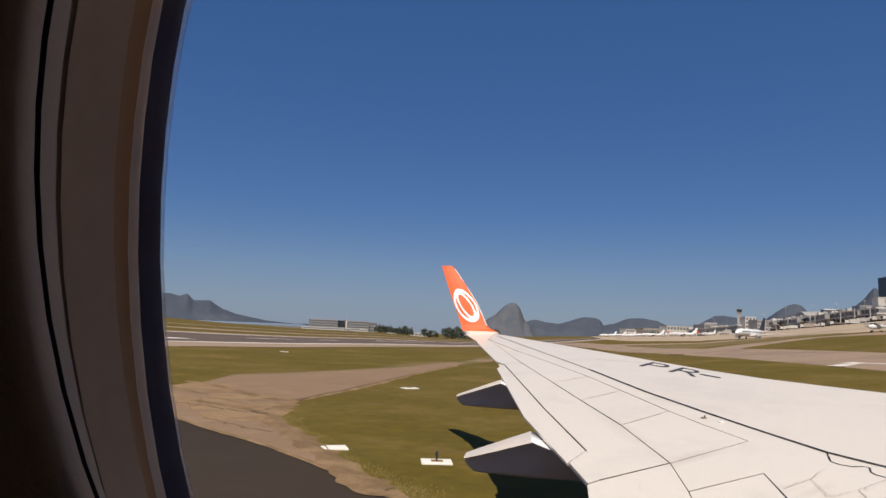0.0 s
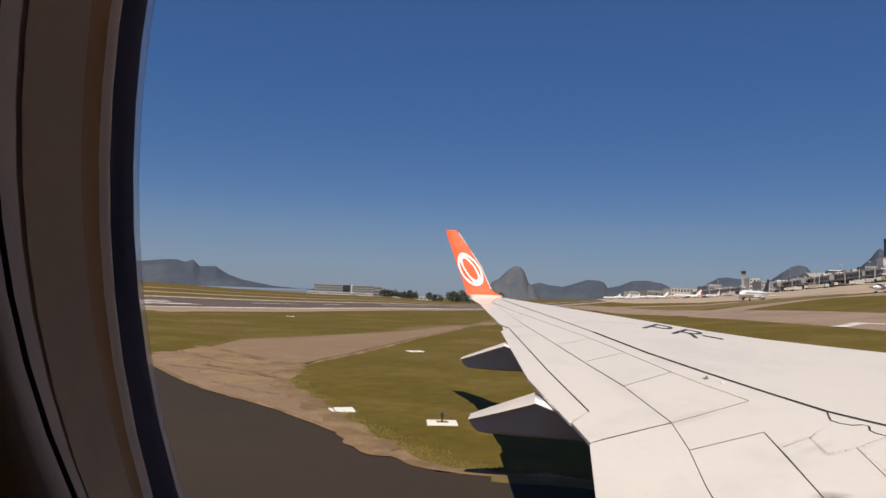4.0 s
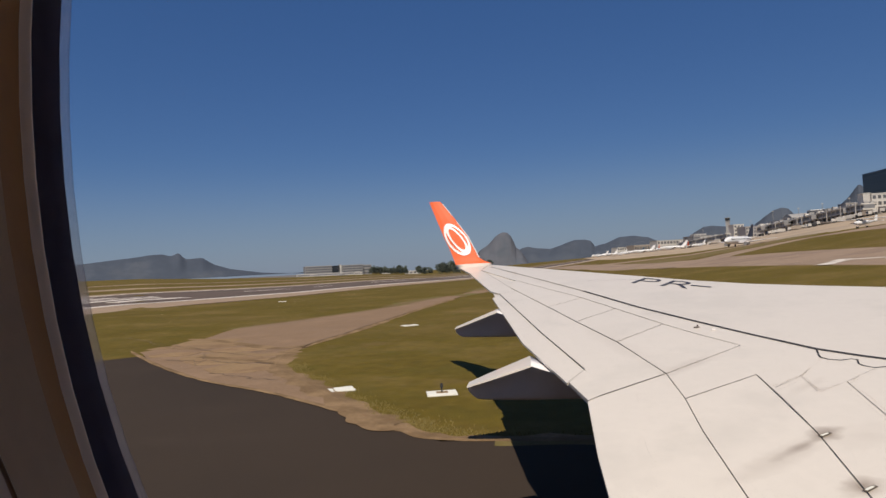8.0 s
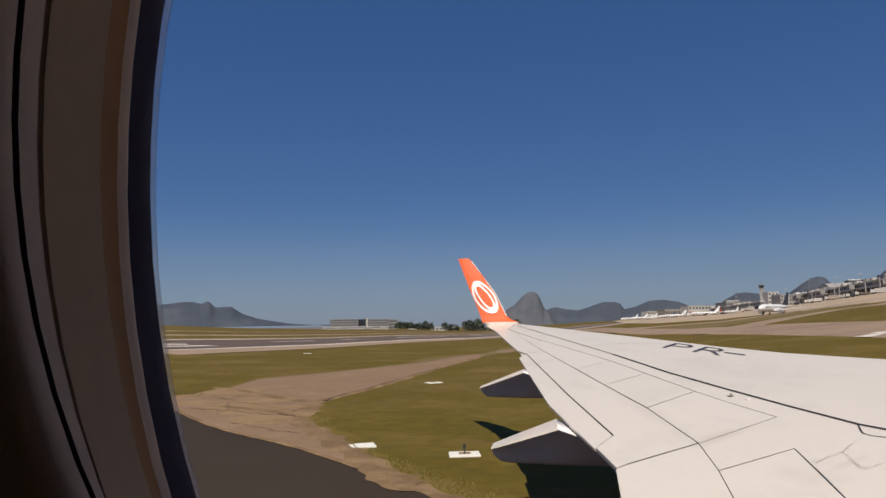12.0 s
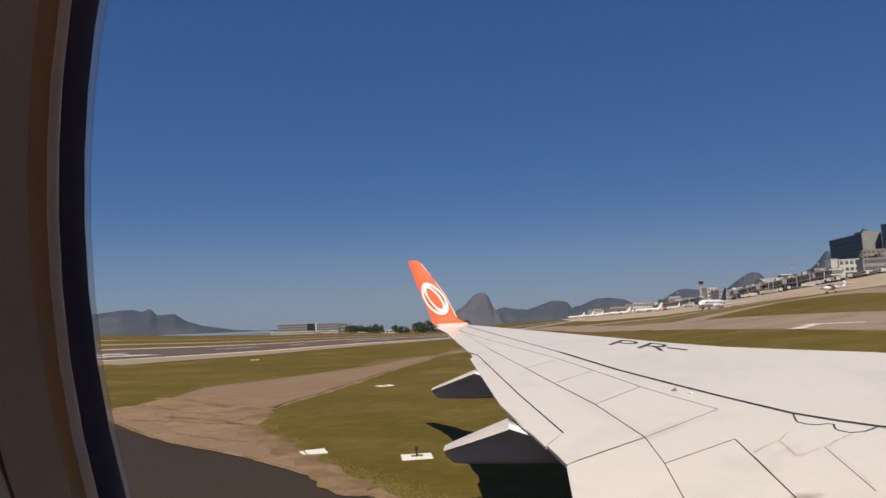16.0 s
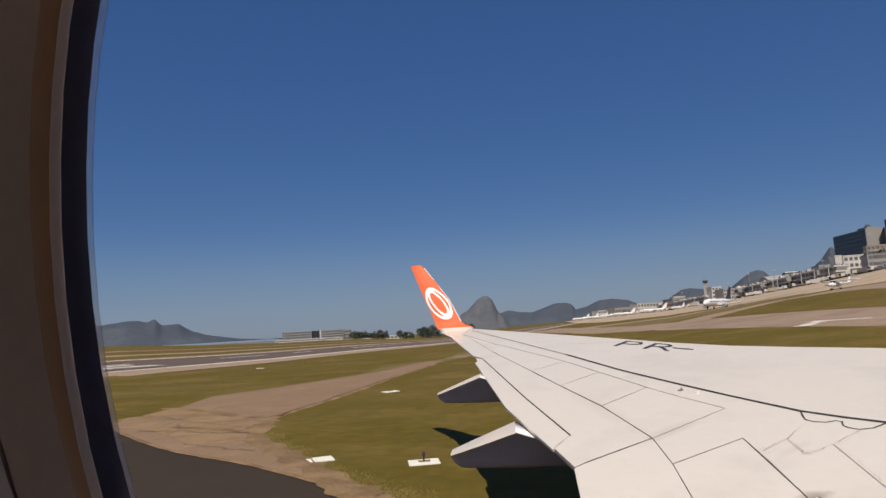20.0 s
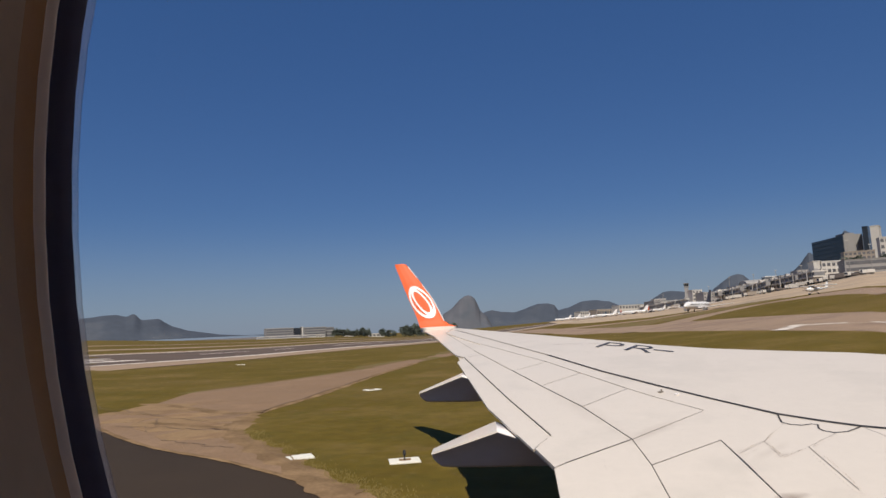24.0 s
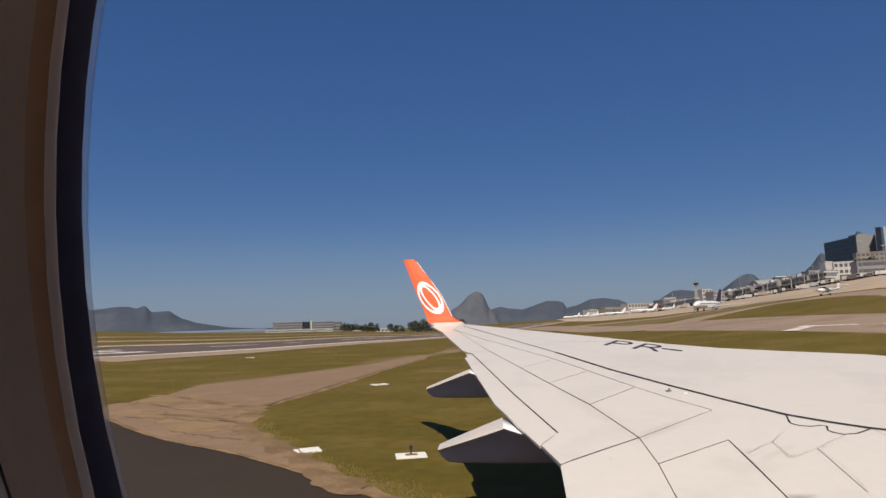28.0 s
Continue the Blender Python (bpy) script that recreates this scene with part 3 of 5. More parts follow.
random.seed(17)
fringe([(40, 10.7), (20, 10.7), (8, 10.7), (-0.6, 10.7)], 0.5, 0.25, M_DRY, "dry brown grass along the pavement edge", 0.035)
fringe([(-2.5, 11.7), (-2.9, 11.9), (-4.3, 14.2), (-6.2, 17.0), (-7.8, 19.4), (-8.6, 22.0), (-8.85, 23.5)], 0.4, 0.7, M_DIRT, "crumbled brown dirt along the pavement edge", 0.051, -0.004, 1.9)
fringe([(-8.6, 22.0), (-8.9, 24.5), (-8.2, 30.6), (-7.5, 42.8), (-6.2, 56)], 0.14, 0.3, M_DIRT, "dry brown dirt along the path", 0.0505, 0.004, 0.5)
fringe([(-9.4, 51.6), (-13.0, 42.0), (-15.8, 36.2), (-18.4, 32.6), (-23, 34.0)], 0.5, 0.5, M_DRY, "dry brown grass along the path", 0.051, -0.004, 1.3)
fringe([(-2.8, 11.8), (-4.2, 13.3), (-6.5, 15.4), (-9.5, 17.7), (-13.3, 21.6), (-17.5, 26.5)], 0.10, 0.12, M_DIRT, "crumbled dirt along the asphalt edge", 0.05, 0.046, 2.6)
fringe([(-20, 30.6), (-15.5, 29.2), (-12.6, 26.9), (-10.0, 24.6), (-8.8, 24.9)], 0.3, 0.5, M_DIRT, "dirt in the broken joints of the path", 0.0535, 0.0535, 1.1)
fringe([(-12.0, 22.6), (-10.2, 21.6), (-8.4, 20.6)], 0.25, 0.3, M_DIRT, "dirt in the broken joints of the path", 0.0535, 0.0535, 1.6)
fringe([(14, 10.62), (6, 10.62), (-0.8, 10.66), (-2.3, 11.4), (-3.3, 12.5)], 0.12, 0.42, M_DIRT, "crumbled brown dirt between grass and asphalt", 0.042, 0.012, 2.2)


def blot(name, cx, cy, rx, ry, turn, material, z, low, seed):
    """A flat patch with a ragged outline."""
    rnd = random.Random(seed)
    bm = bmesh.new()
    n = 46
    ca, sa = math.cos(radians(turn)), math.sin(radians(turn))
    ring = []
    for i in range(n):
        a = 2 * math.pi * i / n
        k = 1 + 0.45 * noise.fractal(Vector((2.2 * math.cos(a), 2.2 * math.sin(a), seed * 3.7)), 0.7, 2.1, 4) + rnd.uniform(-0.08, 0.08)
        u, v = rx * k * math.cos(a), ry * k * math.sin(a)
        x, y = cx + u * ca - v * sa, cy + u * sa + v * ca
        ring.append(bm.verts.new((x, y, land(x, y) + low)))
    c = bm.verts.new((cx, cy, land(cx, cy) + z))
    for i in range(n):
        bm.faces.new((c, ring[i], ring[(i + 1) % n]))
    return part(name, bm, material)


# bare and dry spots where path and grass run into one another
for k, (cx, cy, rx, ry, tn, m) in enumerate(((-6.0, 63, 9, 1.1, 79, M_DRY), (-4.6, 71, 12, 1.3, 80, M_CONC), (-3.2, 86, 15, 1.6, 81, M_DRY), (-9.5, 56.5, 6, 1.0, 78, M_DRY))):
    tagged(blot("worn_patch", cx, cy, rx, ry, tn, m, 0.016, 0.001, 31 + k), "ragged worn patch of dry grass beside the path", "worn patch", kind="structure")

# ---- the aircraft: wing ----
DIHEDRAL = math.tan(radians(6.0))


def wz(x, y):
    """Height of the wing's upper skin."""
    return EYE - 0.045 + DIHEDRAL * (y - 15.6) + 0.05 * (x + 1.104)


wing = empty("aircraft_wing", "white aircraft wing with closed flaps, panel seams and an orange winglet", "wing")

LE = [(8.6, 0.4), (6.9, 4.0), (5.55, 6.9), (4.54, 8.31), (3.75, 9.04), (3.22, 9.58), (2.65, 10.37), (1.99, 11.45), (1.15, 12.8), (0.08, 14.5), (-0.55, 15.5), (-0.78, 15.8)]
TE = [(0.35, 0.4), (0.39, 4.0), (0.435, 5.02), (0.215, 6.0), (-0.05, 7.18), (-0.52, 10.52), (-0.59, 11.29), (-1.16, 14.13), (-1.62, 15.8)]


def edge_x(line, y):
    ys = [p[1] for p in line]
    return float(np.interp(y, ys, [p[0] for p in line]))


def wing_box():
    """Closed body under the skin panels: a rounded nose, a flat top just under the panels and a bellied underside."""
    loops = []
    for y in (0.4, 2.0, 4.0, 5.0, 6.0, 7.2, 8.3, 9.0, 9.6, 10.4, 11.4, 12.8, 14.1, 15.0, 15.8):
        xl, xt = edge_x(LE, y), edge_x(TE, y) + 0.06
        c = xl - xt
        th = 0.13 * c * (1.0 if y < 6 else 0.85)
        lp = []
        for f, up in ((0.0, -0.03), (0.3, -0.018), (0.6, -0.018), (0.93, -0.018), (0.985, -0.04), (1.0, -0.11)):
            x = xt + f * c
            lp.append((x, y, wz(x, y) + up))
        for f, dn in ((0.985, 0.28), (0.9, 0.62), (0.65, 1.0), (0.35, 0.75), (0.1, 0.25), (0.0, 0.06)):
            x = xt + f * c
            lp.append((x, y, wz(x, y) - 0.03 - dn * th))
        loops.append(lp)
    return rings(bmesh.new(), loops)


part("wing_box", wing_box(), M_WING, wing, smooth=False)


def inset(poly, d):
    """Moves each side of an outline inwards by d."""
    p = [np.array(q, float) for q in poly]
    n = len(p)
    area = sum(p[i][0] * p[(i + 1) % n][1] - p[(i + 1) % n][0] * p[i][1] for i in range(n))
    s = 1 if area > 0 else -1
    out = []
    for i in range(n):
        a, b, c = p[i - 1], p[i], p[(i + 1) % n]
        d1, d2 = (b - a) / np.linalg.norm(b - a), (c - b) / np.linalg.norm(c - b)
        n1, n2 = s * np.array((-d1[1], d1[0])), s * np.array((-d2[1], d2[0]))
        m = n1 + n2
        k = min(2.5, 2.0 / max(m @ m, 0.3))
        out.append(tuple(b + m * d * k))
    return out


def skin(name, outline, gap=0.003, thick=0.022, lift=0.0, label="", material=None):
    """One skin panel: an outline on the wing's surface, a little proud of the body."""
    bm = bmesh.new()
    pts = inset(outline, gap)
    top = [bm.verts.new((x, y, wz(x, y) + lift)) for x, y in pts]
    low = [bm.verts.new((x, y, wz(x, y) + lift - thick)) for x, y in pts]
    n = len(pts)
    for tri in mathutils.geometry.tessellate_polygon([[Vector((x, y, 0)) for x, y in pts]]):
        bm.faces.new([top[i] for i in tri])
        bm.faces.new([low[i] for i in tri][::-1])
    for i in range(n):
        bm.faces.new((top[i], low[i], low[(i + 1) % n], top[(i + 1) % n]))
    return part(name, bm, material or M_WING, wing, label)


L1 = [(-0.82, 15.7), (0.06, 12.88), (0.92, 10.33), (1.45, 8.59), (1.86, 7.48), (2.18, 6.66), (2.48, 5.95), (2.88, 5.41)]
L2 = [(-0.95, 14.76), (-0.26, 11.58), (0.32, 9.23), (0.61, 8.04), (0.92, 6.83), (1.14, 5.58), (1.13, 4.92), (1.08, 4.28)]
L3 = [(-0.16, 12.4), (0.84, 9.72), (1.17, 8.63), (1.52, 7.47), (1.71, 6.91), (1.96, 6.28)]
L4 = [(-0.42, 10.92), (0.18, 7.55), (0.505, 5.90)]

le_in = [(x - 0.07, y) for x, y in LE]
skin("leading_edge_skin", [(-0.84, 15.78)] + L1[1:] + [(4.6, 4.0), (6.3, 0.42)] + le_in[:-1] + [(-0.82, 15.78)])
skin("middle_skin", L1[:] + [(2.95, 4.3), (3.0, 0.42), (1.2, 0.42), (1.70, 4.13), (1.78, 5.36), (1.13, 4.92), (1.14, 5.58), (1.96, 6.28), (1.71, 6.91), (1.52, 7.47), (1.17, 8.63), (0.84, 9.72), (-0.16, 12.4), (-0.95, 14.76)][:], gap=0.003)
skin("inner_skin", [(2.88, 5.41), (4.6, 4.0), (6.3, 0.42), (3.0, 0.42), (2.95, 4.3)])
skin("tip_skin", [(-0.84, 15.78), (-0.95, 14.76), (-1.12, 14.13), (-1.56, 15.78)])
skin("aileron", [(-0.95, 14.74), (-0.26, 11.58), (-0.12, 11.0), (-0.42, 10.92), (-0.585, 11.29), (-1.15, 14.13)], label="white aileron panel")
sp = [((-0.26, 11.58), (0.32, 9.23), (0.84, 9.72), (-0.16, 12.4)), ((0.32, 9.23), (0.61, 8.04), (1.17, 8.63), (0.84, 9.72)), ((0.61, 8.04), (0.92, 6.83), (1.52, 7.47), (1.17, 8.63)), ((0.92, 6.83), (1.14, 5.58), (1.96, 6.28), (1.71, 6.91), (1.52, 7.47))]
for q in sp:
    skin("spoiler", q, label="flush white spoiler panel")
skin("flap_shroud", [(-0.12, 11.0), (0.32, 9.23), (0.61, 8.04), (0.92, 6.83), (1.14, 5.58), (0.53, 5.12), (0.445, 5.045), (0.335, 5.56), (0.505, 5.90), (0.18, 7.55), (-0.42, 10.92)], label="white outboard flap, upper part")
skin("outboard_flap", [(-0.42, 10.92), (0.18, 7.55), (0.505, 5.90), (0.322, 5.55), (-0.05, 7.18), (-0.52, 10.52)], thick=0.022, lift=-0.006, label="white outboard flap, trailing edge")
skin("inboard_flap", [(1.14, 5.58), (1.13, 4.92), (1.08, 4.28), (0.95, 0.42), (0.35, 0.42), (0.39, 4.0), (0.435, 5.02), (0.53, 5.12)], thick=0.022, label="cream-white inboard flap")
skin("inboard_spoiler", [(1.13, 4.92), (1.78, 5.36), (1.70, 4.13), (1.2, 0.42), (0.95, 0.42), (1.08, 4.28)], label="white inboard spoiler panel")


def seam(pts, w, material, name="panel_seam", lift=0.004):
    """A sealed joint, laid on the skin, with slightly uneven width."""
    bm = bmesh.new()
    prev = None
    for i, p in enumerate(pts):
        a = np.array(pts[max(i - 1, 0)], float)
        b = np.array(pts[min(i + 1, len(pts) - 1)], float)
        d = (b - a) / (np.linalg.norm(b - a) + 1e-9)
        nr = np.array((-d[1], d[0])) * w / 2 * random.uniform(0.85, 1.15)
        q = []
        for s in (-1, 1):
            x, y = p[0] + s * nr[0], p[1] + s * nr[1]
            q.append(bm.verts.new((x, y, wz(x, y) + lift)))
        if prev:
            bm.faces.new((prev[0], q[0], q[1], prev[1]))
        prev = q
    return part(name, bm, material, wing)


random.seed(11)
seam([(-0.78, 15.3), (0.06, 12.88), (0.92, 10.33)], 0.024, M_SEAM2)
seam([(0.92, 10.33), (1.45, 8.59), (1.86, 7.48), (2.18, 6.66), (2.48, 5.95), (2.70, 5.63), (2.88, 5.41), (4.6, 3.9)], 0.045, M_SEAM, "seal_strip")
seam(L2[:3], 0.009, M_SEAM2)
seam(L2[2:5], 0.011, M_SEAM)
seam([(0.92, 6.83), (1.14, 5.58)], 0.007, M_SEAM)
seam(L2[5:] + [(0.95, 0.5)], 0.005, M_SEAM)
seam(L3[:4], 0.009, M_SEAM2)
seam(L3[3:], 0.006, M_SEAM2)
seam(L4, 0.009, M_SEAM, "flap_gap")
seam([(0.505, 5.90), (0.335, 5.57)], 0.004, M_SEAM2, "flap_gap")
seam([(1.14, 5.58), (0.84, 5.355), (0.53, 5.12)], 0.010, M_SEAM, "flap_gap")
seam([(0.53, 5.12), (0.445, 5.05)], 0.004, M_SEAM2)
for a, b in (((0.32, 9.23), (0.84, 9.72)), ((0.61, 8.04), (1.17, 8.63)), ((0.92, 6.83), (1.52, 7.47)), ((-0.12, 11.0), (-0.42, 10.92)), ((-0.26, 11.58), (-0.12, 11.0)), ((1.14, 5.58), (1.96, 6.28))):
    seam([a, b], 0.0055 if b != (1.96, 6.28) else 0.003, M_SEAM2)
seam([(1.13, 4.92), (1.78, 5.36)], 0.005, M_SEAM2)
seam([(1.78, 5.36), (1.75, 4.8), (1.70, 4.13), (1.59, 3.34), (1.5, 2.6)], 0.0062, M_SEAM, "spoiler_gap")
seam([(1.79, 5.01), (2.06, 5.23), (2.02, 4.87), (2.29, 5.02), (2.17, 4.18)], 0.004, M_SEAM2)
seam([(2.06, 5.23), (2.14, 5.33)], 0.003, M_SEAM2)
seam([(2.29, 5.02), (2.46, 5.16), (2.62, 5.28)], 0.0025, M_SEAM2)
seam([(2.48, 5.95), (2.425, 5.78), (2.40, 5.69), (2.43, 5.61), (2.50, 5.56), (2.585, 5.575), (2.615, 5.54), (2.57, 5.43), (2.575, 5.37), (2.62, 5.30), (2.72, 5.30), (2.86, 5.385)], 0.014, M_SEAM, "wavy_seal")
seam([(1.12, 11.4), (1.9, 11.0)], 0.010, M_SEAM2)

# rivet rows beside the seams
rv = bmesh.new()
for a, b, n in (((1.79, 4.95), (2.02, 5.14), 9), ((2.075, 5.18), (2.04, 4.93), 8), ((2.24, 4.9), (2.14, 4.2), 12), ((2.14, 5.33), (2.4, 5.66), 12), ((2.31, 5.0), (2.6, 5.24), 10), ((0.82, 5.13), (0.80, 4.92), 6), ((0.70, 4.2), (0.69, 3.95), 6)):
    for i in range(n):
        t = i / (n - 1)
        x, y = a[0] + (b[0] - a[0]) * t, a[1] + (b[1] - a[1]) * t
        z = wz(x, y) + 0.0015
        rv.faces.new([rv.verts.new((x + 0.0035 * math.cos(k * 1.0472), y + 0.0035 * math.sin(k * 1.0472), z)) for k in range(6)])
tagged(part("rivets", rv, M_SEAM2, wing), kind="stuff")

# old sealant, squeezed out of the joints in crumbs and short smears
rnd = random.Random(23)
crumbs = bmesh.new()
for line, dense in ((((1.797, 5.047), (2.069, 5.249), (2.208, 5.422)), 1.0), (((2.069, 5.249), (2.039, 4.852), (2.212, 4.971)), 1.0), (((2.432, 5.141), (2.3, 4.998), (2.258, 4.581), (2.177, 4.16)), 0.6), (((1.14, 5.58), (1.6, 5.95), (1.993, 6.249)), 0.25)):
    for a, b in zip(line, line[1:]):
        a, b = np.array(a), np.array(b)
        d = (b - a) / np.linalg.norm(b - a)
        side = np.array((-d[1], d[0]))
        s = 0.0
        while s < np.linalg.norm(b - a):
            run, w = rnd.uniform(0.004, 0.022), rnd.uniform(0.001, 0.003)
            if rnd.random() < dense:
                mid = a + d * s + side * rnd.gauss(0, 0.005)
                ring = [mid - d * run / 2, mid - d * run * 0.2 - side * w, mid + d * run * 0.3 - side * w * 0.7, mid + d * run / 2, mid + d * run * 0.2 + side * w, mid - d * run * 0.3 + side * w * 0.6]
                crumbs.faces.new([crumbs.verts.new((x, y, wz(x, y) + 0.0048)) for x, y in ring])
            s += run * rnd.uniform(0.7, 1.5)
tagged(part("old_sealant", crumbs, M_SEALANT, wing, "brown crumbling joint sealant"), kind="stuff")


def bolt_plate(x, y, s, material):
    bm = bmesh.new()
    box(bm, -0.05 * s, 0.05 * s, -0.035 * s, 0.035 * s, 0, 0.012, 0.004)
    tube(bm, (0.02 * s, 0, 0.012), (0.02 * s, 0, 0.03), 0.016 * s, n=8)
    ob = part("fitting", bm, material, wing, "small metal fitting on the wing skin")
    ob.matrix_basis = pose(x, y, wz(x, y), 6, -3, 30)


bolt_plate(1.80, 7.15, 0.55, M_SEAM2)
bolt_plate(1.92, 6.98, 0.5, M_WINGG)


def slot_fitting(x, y):
    """A short bright latch bar in a dark slot, across the joint."""
    ob = part("slot", boxed(-0.05, 0.05, -0.012, 0.012, 0, 0.003, 0.001), M_GRIME, wing, "dark grimy latch slot")
    ob.matrix_basis = pose(x, y, wz(x, y) + 0.003, 6, -3, 36)
    part("latch_bar", boxed(-0.038, 0.03, -0.006, 0.006, 0.002, 0.006, 0.001), M_PLATE, ob, "small white latch bar")


slot_fitting(1.725, 4.09)
slot_fitting(1.625, 3.4)
# letters on the wing
tc = bpy.data.curves.new("letters", "FONT")
tc.body = "PR"
tc.space_character = 1.12
tc.size = 0.84
tc.offset = -0.012
tc.extrude = 0.001
tmp = bpy.data.objects.new("tmp", tc)
me = bpy.data.meshes.new_from_object(tmp)
bpy.data.objects.remove(tmp)
me.materials.append(M_LETTER)
letters = new("registration_letters", me)
letters.parent = wing
tagged(letters, "dark blue letters painted on the wing")
ux = Vector((0.507, -0.862, DIHEDRAL * -0.862 + 0.05 * 0.507)).normalized()
uy = Vector((0.60, 0.80, DIHEDRAL * 0.80 + 0.05 * 0.60)).normalized()
un = ux.cross(uy).normalized()
o = Vector((1.66, 10.76, wz(1.66, 10.76) + 0.006))
wide, tall = 1.36, 0.85
lay = Matrix(((ux.x * wide, uy.x * tall, un.x, o.x), (ux.y * wide, uy.y * tall, un.y, o.y), (ux.z * wide, uy.z * tall, un.z, o.z), (0, 0, 0, 1)))
letters.data.transform(lay)
dash = part("registration_dash", boxed(0.92, 1.20, 0.265, 0.32, 0, 0.002), M_LETTER, wing, "dark blue dash painted on the wing")
dash.data.transform(lay)

# winglet: blended root, thin swept blade
WL = [(-0.06, 15.78, -1.62, -0.74), (0.03, 15.85, -1.64, -0.76), (0.09, 15.90, -1.67, -0.94), (0.18, 15.95, -1.70, -1.06), (0.42, 16.04, -1.79, -1.19), (0.75, 16.14, -1.94, -1.35), (1.2, 16.3, -2.12, -1.65), (1.60, 16.47, -2.28, -1.95), (1.68, 16.5, -2.31, -2.03)]


def blade(rows):
    loops = []
    for dz, y, xt, xl in rows:
        c = xl - xt
        lp = []
        for f, t in ((0, 0.0), (0.25, 0.02), (0.6, 0.028), (0.88, 0.02), (1.0, 0.0), (0.88, -0.02), (0.6, -0.03), (0.25, -0.02)):
            lp.append((xt + f * c, y - t * 0.9 * (0.7 + 0.3 * c), EYE + dz + t * 0.35))
        loops.append(lp)
    return rings(bmesh.new(), loops)


winglet = part("winglet", blade(WL[1:]), M_ORANGE, wing, "upswept orange winglet")
part("winglet_root", blade([(-0.085, 15.70, -1.60, -0.72), WL[0], WL[1]]), M_WING, wing, "white curved winglet root", smooth=True)
# White rod stands in for the bright glint along the leading edge.
part("leading_edge_cap", tube(tube(bmesh.new(), (-1.06, 15.95, EYE + 0.18), (-1.34, 16.14, EYE + 0.75), 0.014, n=8), (-1.34, 16.14, EYE + 0.75), (-1.96, 16.47, EYE + 1.61), 0.012, n=8), M_FUSE, wing, "white rod for the bright glint along the winglet edge")


def face_at(u, v):
    """A point on the winglet's inner face: u along the chord, v up."""
    zs = [r[0] for r in WL]
    y, xt, xl = [float(np.interp(v, zs, [r[k] for r in WL])) for k in (1, 2, 3)]
    c = xl - xt
    t = float(np.interp(u, (0, 0.25, 0.6, 0.88, 1), (0, 0.02, 0.028, 0.02, 0)))
    return (xt + u * c, y - t * 0.9 * (0.7 + 0.3 * c) - 0.008, EYE + v + t * 0.35)


def oval(name, u0, v0, au, av, inner, material, tilt, lift):
    """A ring (or a disc) drawn on the winglet."""
    bm = bmesh.new()
    n = 36
    rows = []
    for k in (inner, (1 + inner) / 2, 1.0):
        row = []
        for i in range(n):
            a = 2 * math.pi * i / n
            p, q = k * math.cos(a), k * math.sin(a)
            u = u0 + au * p + tilt * q
            x, y, z = face_at(u, v0 + av * q)
            row.append(bm.verts.new((x, y - lift, z)))
        rows.append(row)
    for a, b in zip(rows, rows[1:]):
        for i in range(n):
            bm.faces.new((a[i], a[(i + 1) % n], b[(i + 1) % n], b[i]))
    part(name, bm, material, winglet, "white oval emblem ring")


oval("emblem_ring", 0.50, 0.66, 0.47, 0.42, 0.81, M_LOGO, 0.0, 0.004)
oval("emblem_ring", 0.50, 0.66, 0.285, 0.385, 0.7, M_LOGO, -0.11, 0.006)


def fairing(y, xtip, ztip, xroot, zbot, width):
    """A flap track fairing: a canoe below the trailing edge, rounded at the tail, with a rounded keel."""
    loops = []
    ztop = wz(xroot, y) - EYE - 0.012
    reach = xroot - xtip
    for k in (0.0, 0.02, 0.06, 0.14, 0.28, 0.46, 0.66, 0.85, 1.0, 1.22, 1.9, 3.4):
        x, f = xtip + reach * k, min(k, 1.0)
        zt = EYE + ztip + (ztop - ztip) * f - (0.0 if k <= 1 else 0.05 if k < 1.3 else 0.2)
        sweep = (1 - min(1.0, k / 0.2)) ** 2
        zb = EYE + zbot + sweep * (ztip - zbot - 0.06) - 0.02 * f
        w = width * (0.3 + 0.7 * max(f, 0.03) ** 0.7) * (1.0 if k < 2 else 0.8)
        h = zt - zb
        # Steep undercut turns the flanks from the sun, so that they go dark.
        side = ((0.5, 0.0), (0.49, 0.03), (0.36, 0.2), (0.23, 0.45), (0.12, 0.72), (0.05, 0.92), (0.0, 1.0))
        loops.append([(x, y + sx * w, zt - d * h) for sx, d in side] + [(x, y - sx * w, zt - d * h) for sx, d in side[-2::-1]])
    body = part("flap_fairing", rings(bmesh.new(), loops), M_WINGG, wing, "pointed flap track fairing with flanks undercut into shade", smooth=True)
    # Upper side split off in wing paint to keep the lit top white.
    cap = [[Vector(lp[0]) + Vector((0, 0, 0.004)), Vector(lp[-1]) + Vector((0, 0, 0.004)), Vector(lp[-1]) + Vector((0, -0.004, -0.012)), Vector(lp[0]) + Vector((0, 0.004, -0.012))] for lp in loops[:9]]
    part("top_cap", rings(bmesh.new(), cap), M_WING, body, "white upper side")


fairing(9.4, -1.02, -0.90, -0.40, -1.04, 0.62)
fairing(6.42, -0.60, -1.18, 0.03, -1.33, 0.62)

# ---- the aircraft: fuselage and cabin ----
WX, WZ, WA, WB, WPOW = 0.0382, EYE + 0.046, 0.14, 0.195, 2.05
FY, FZ, FR = -1.65, EYE - 0.15, 1.88


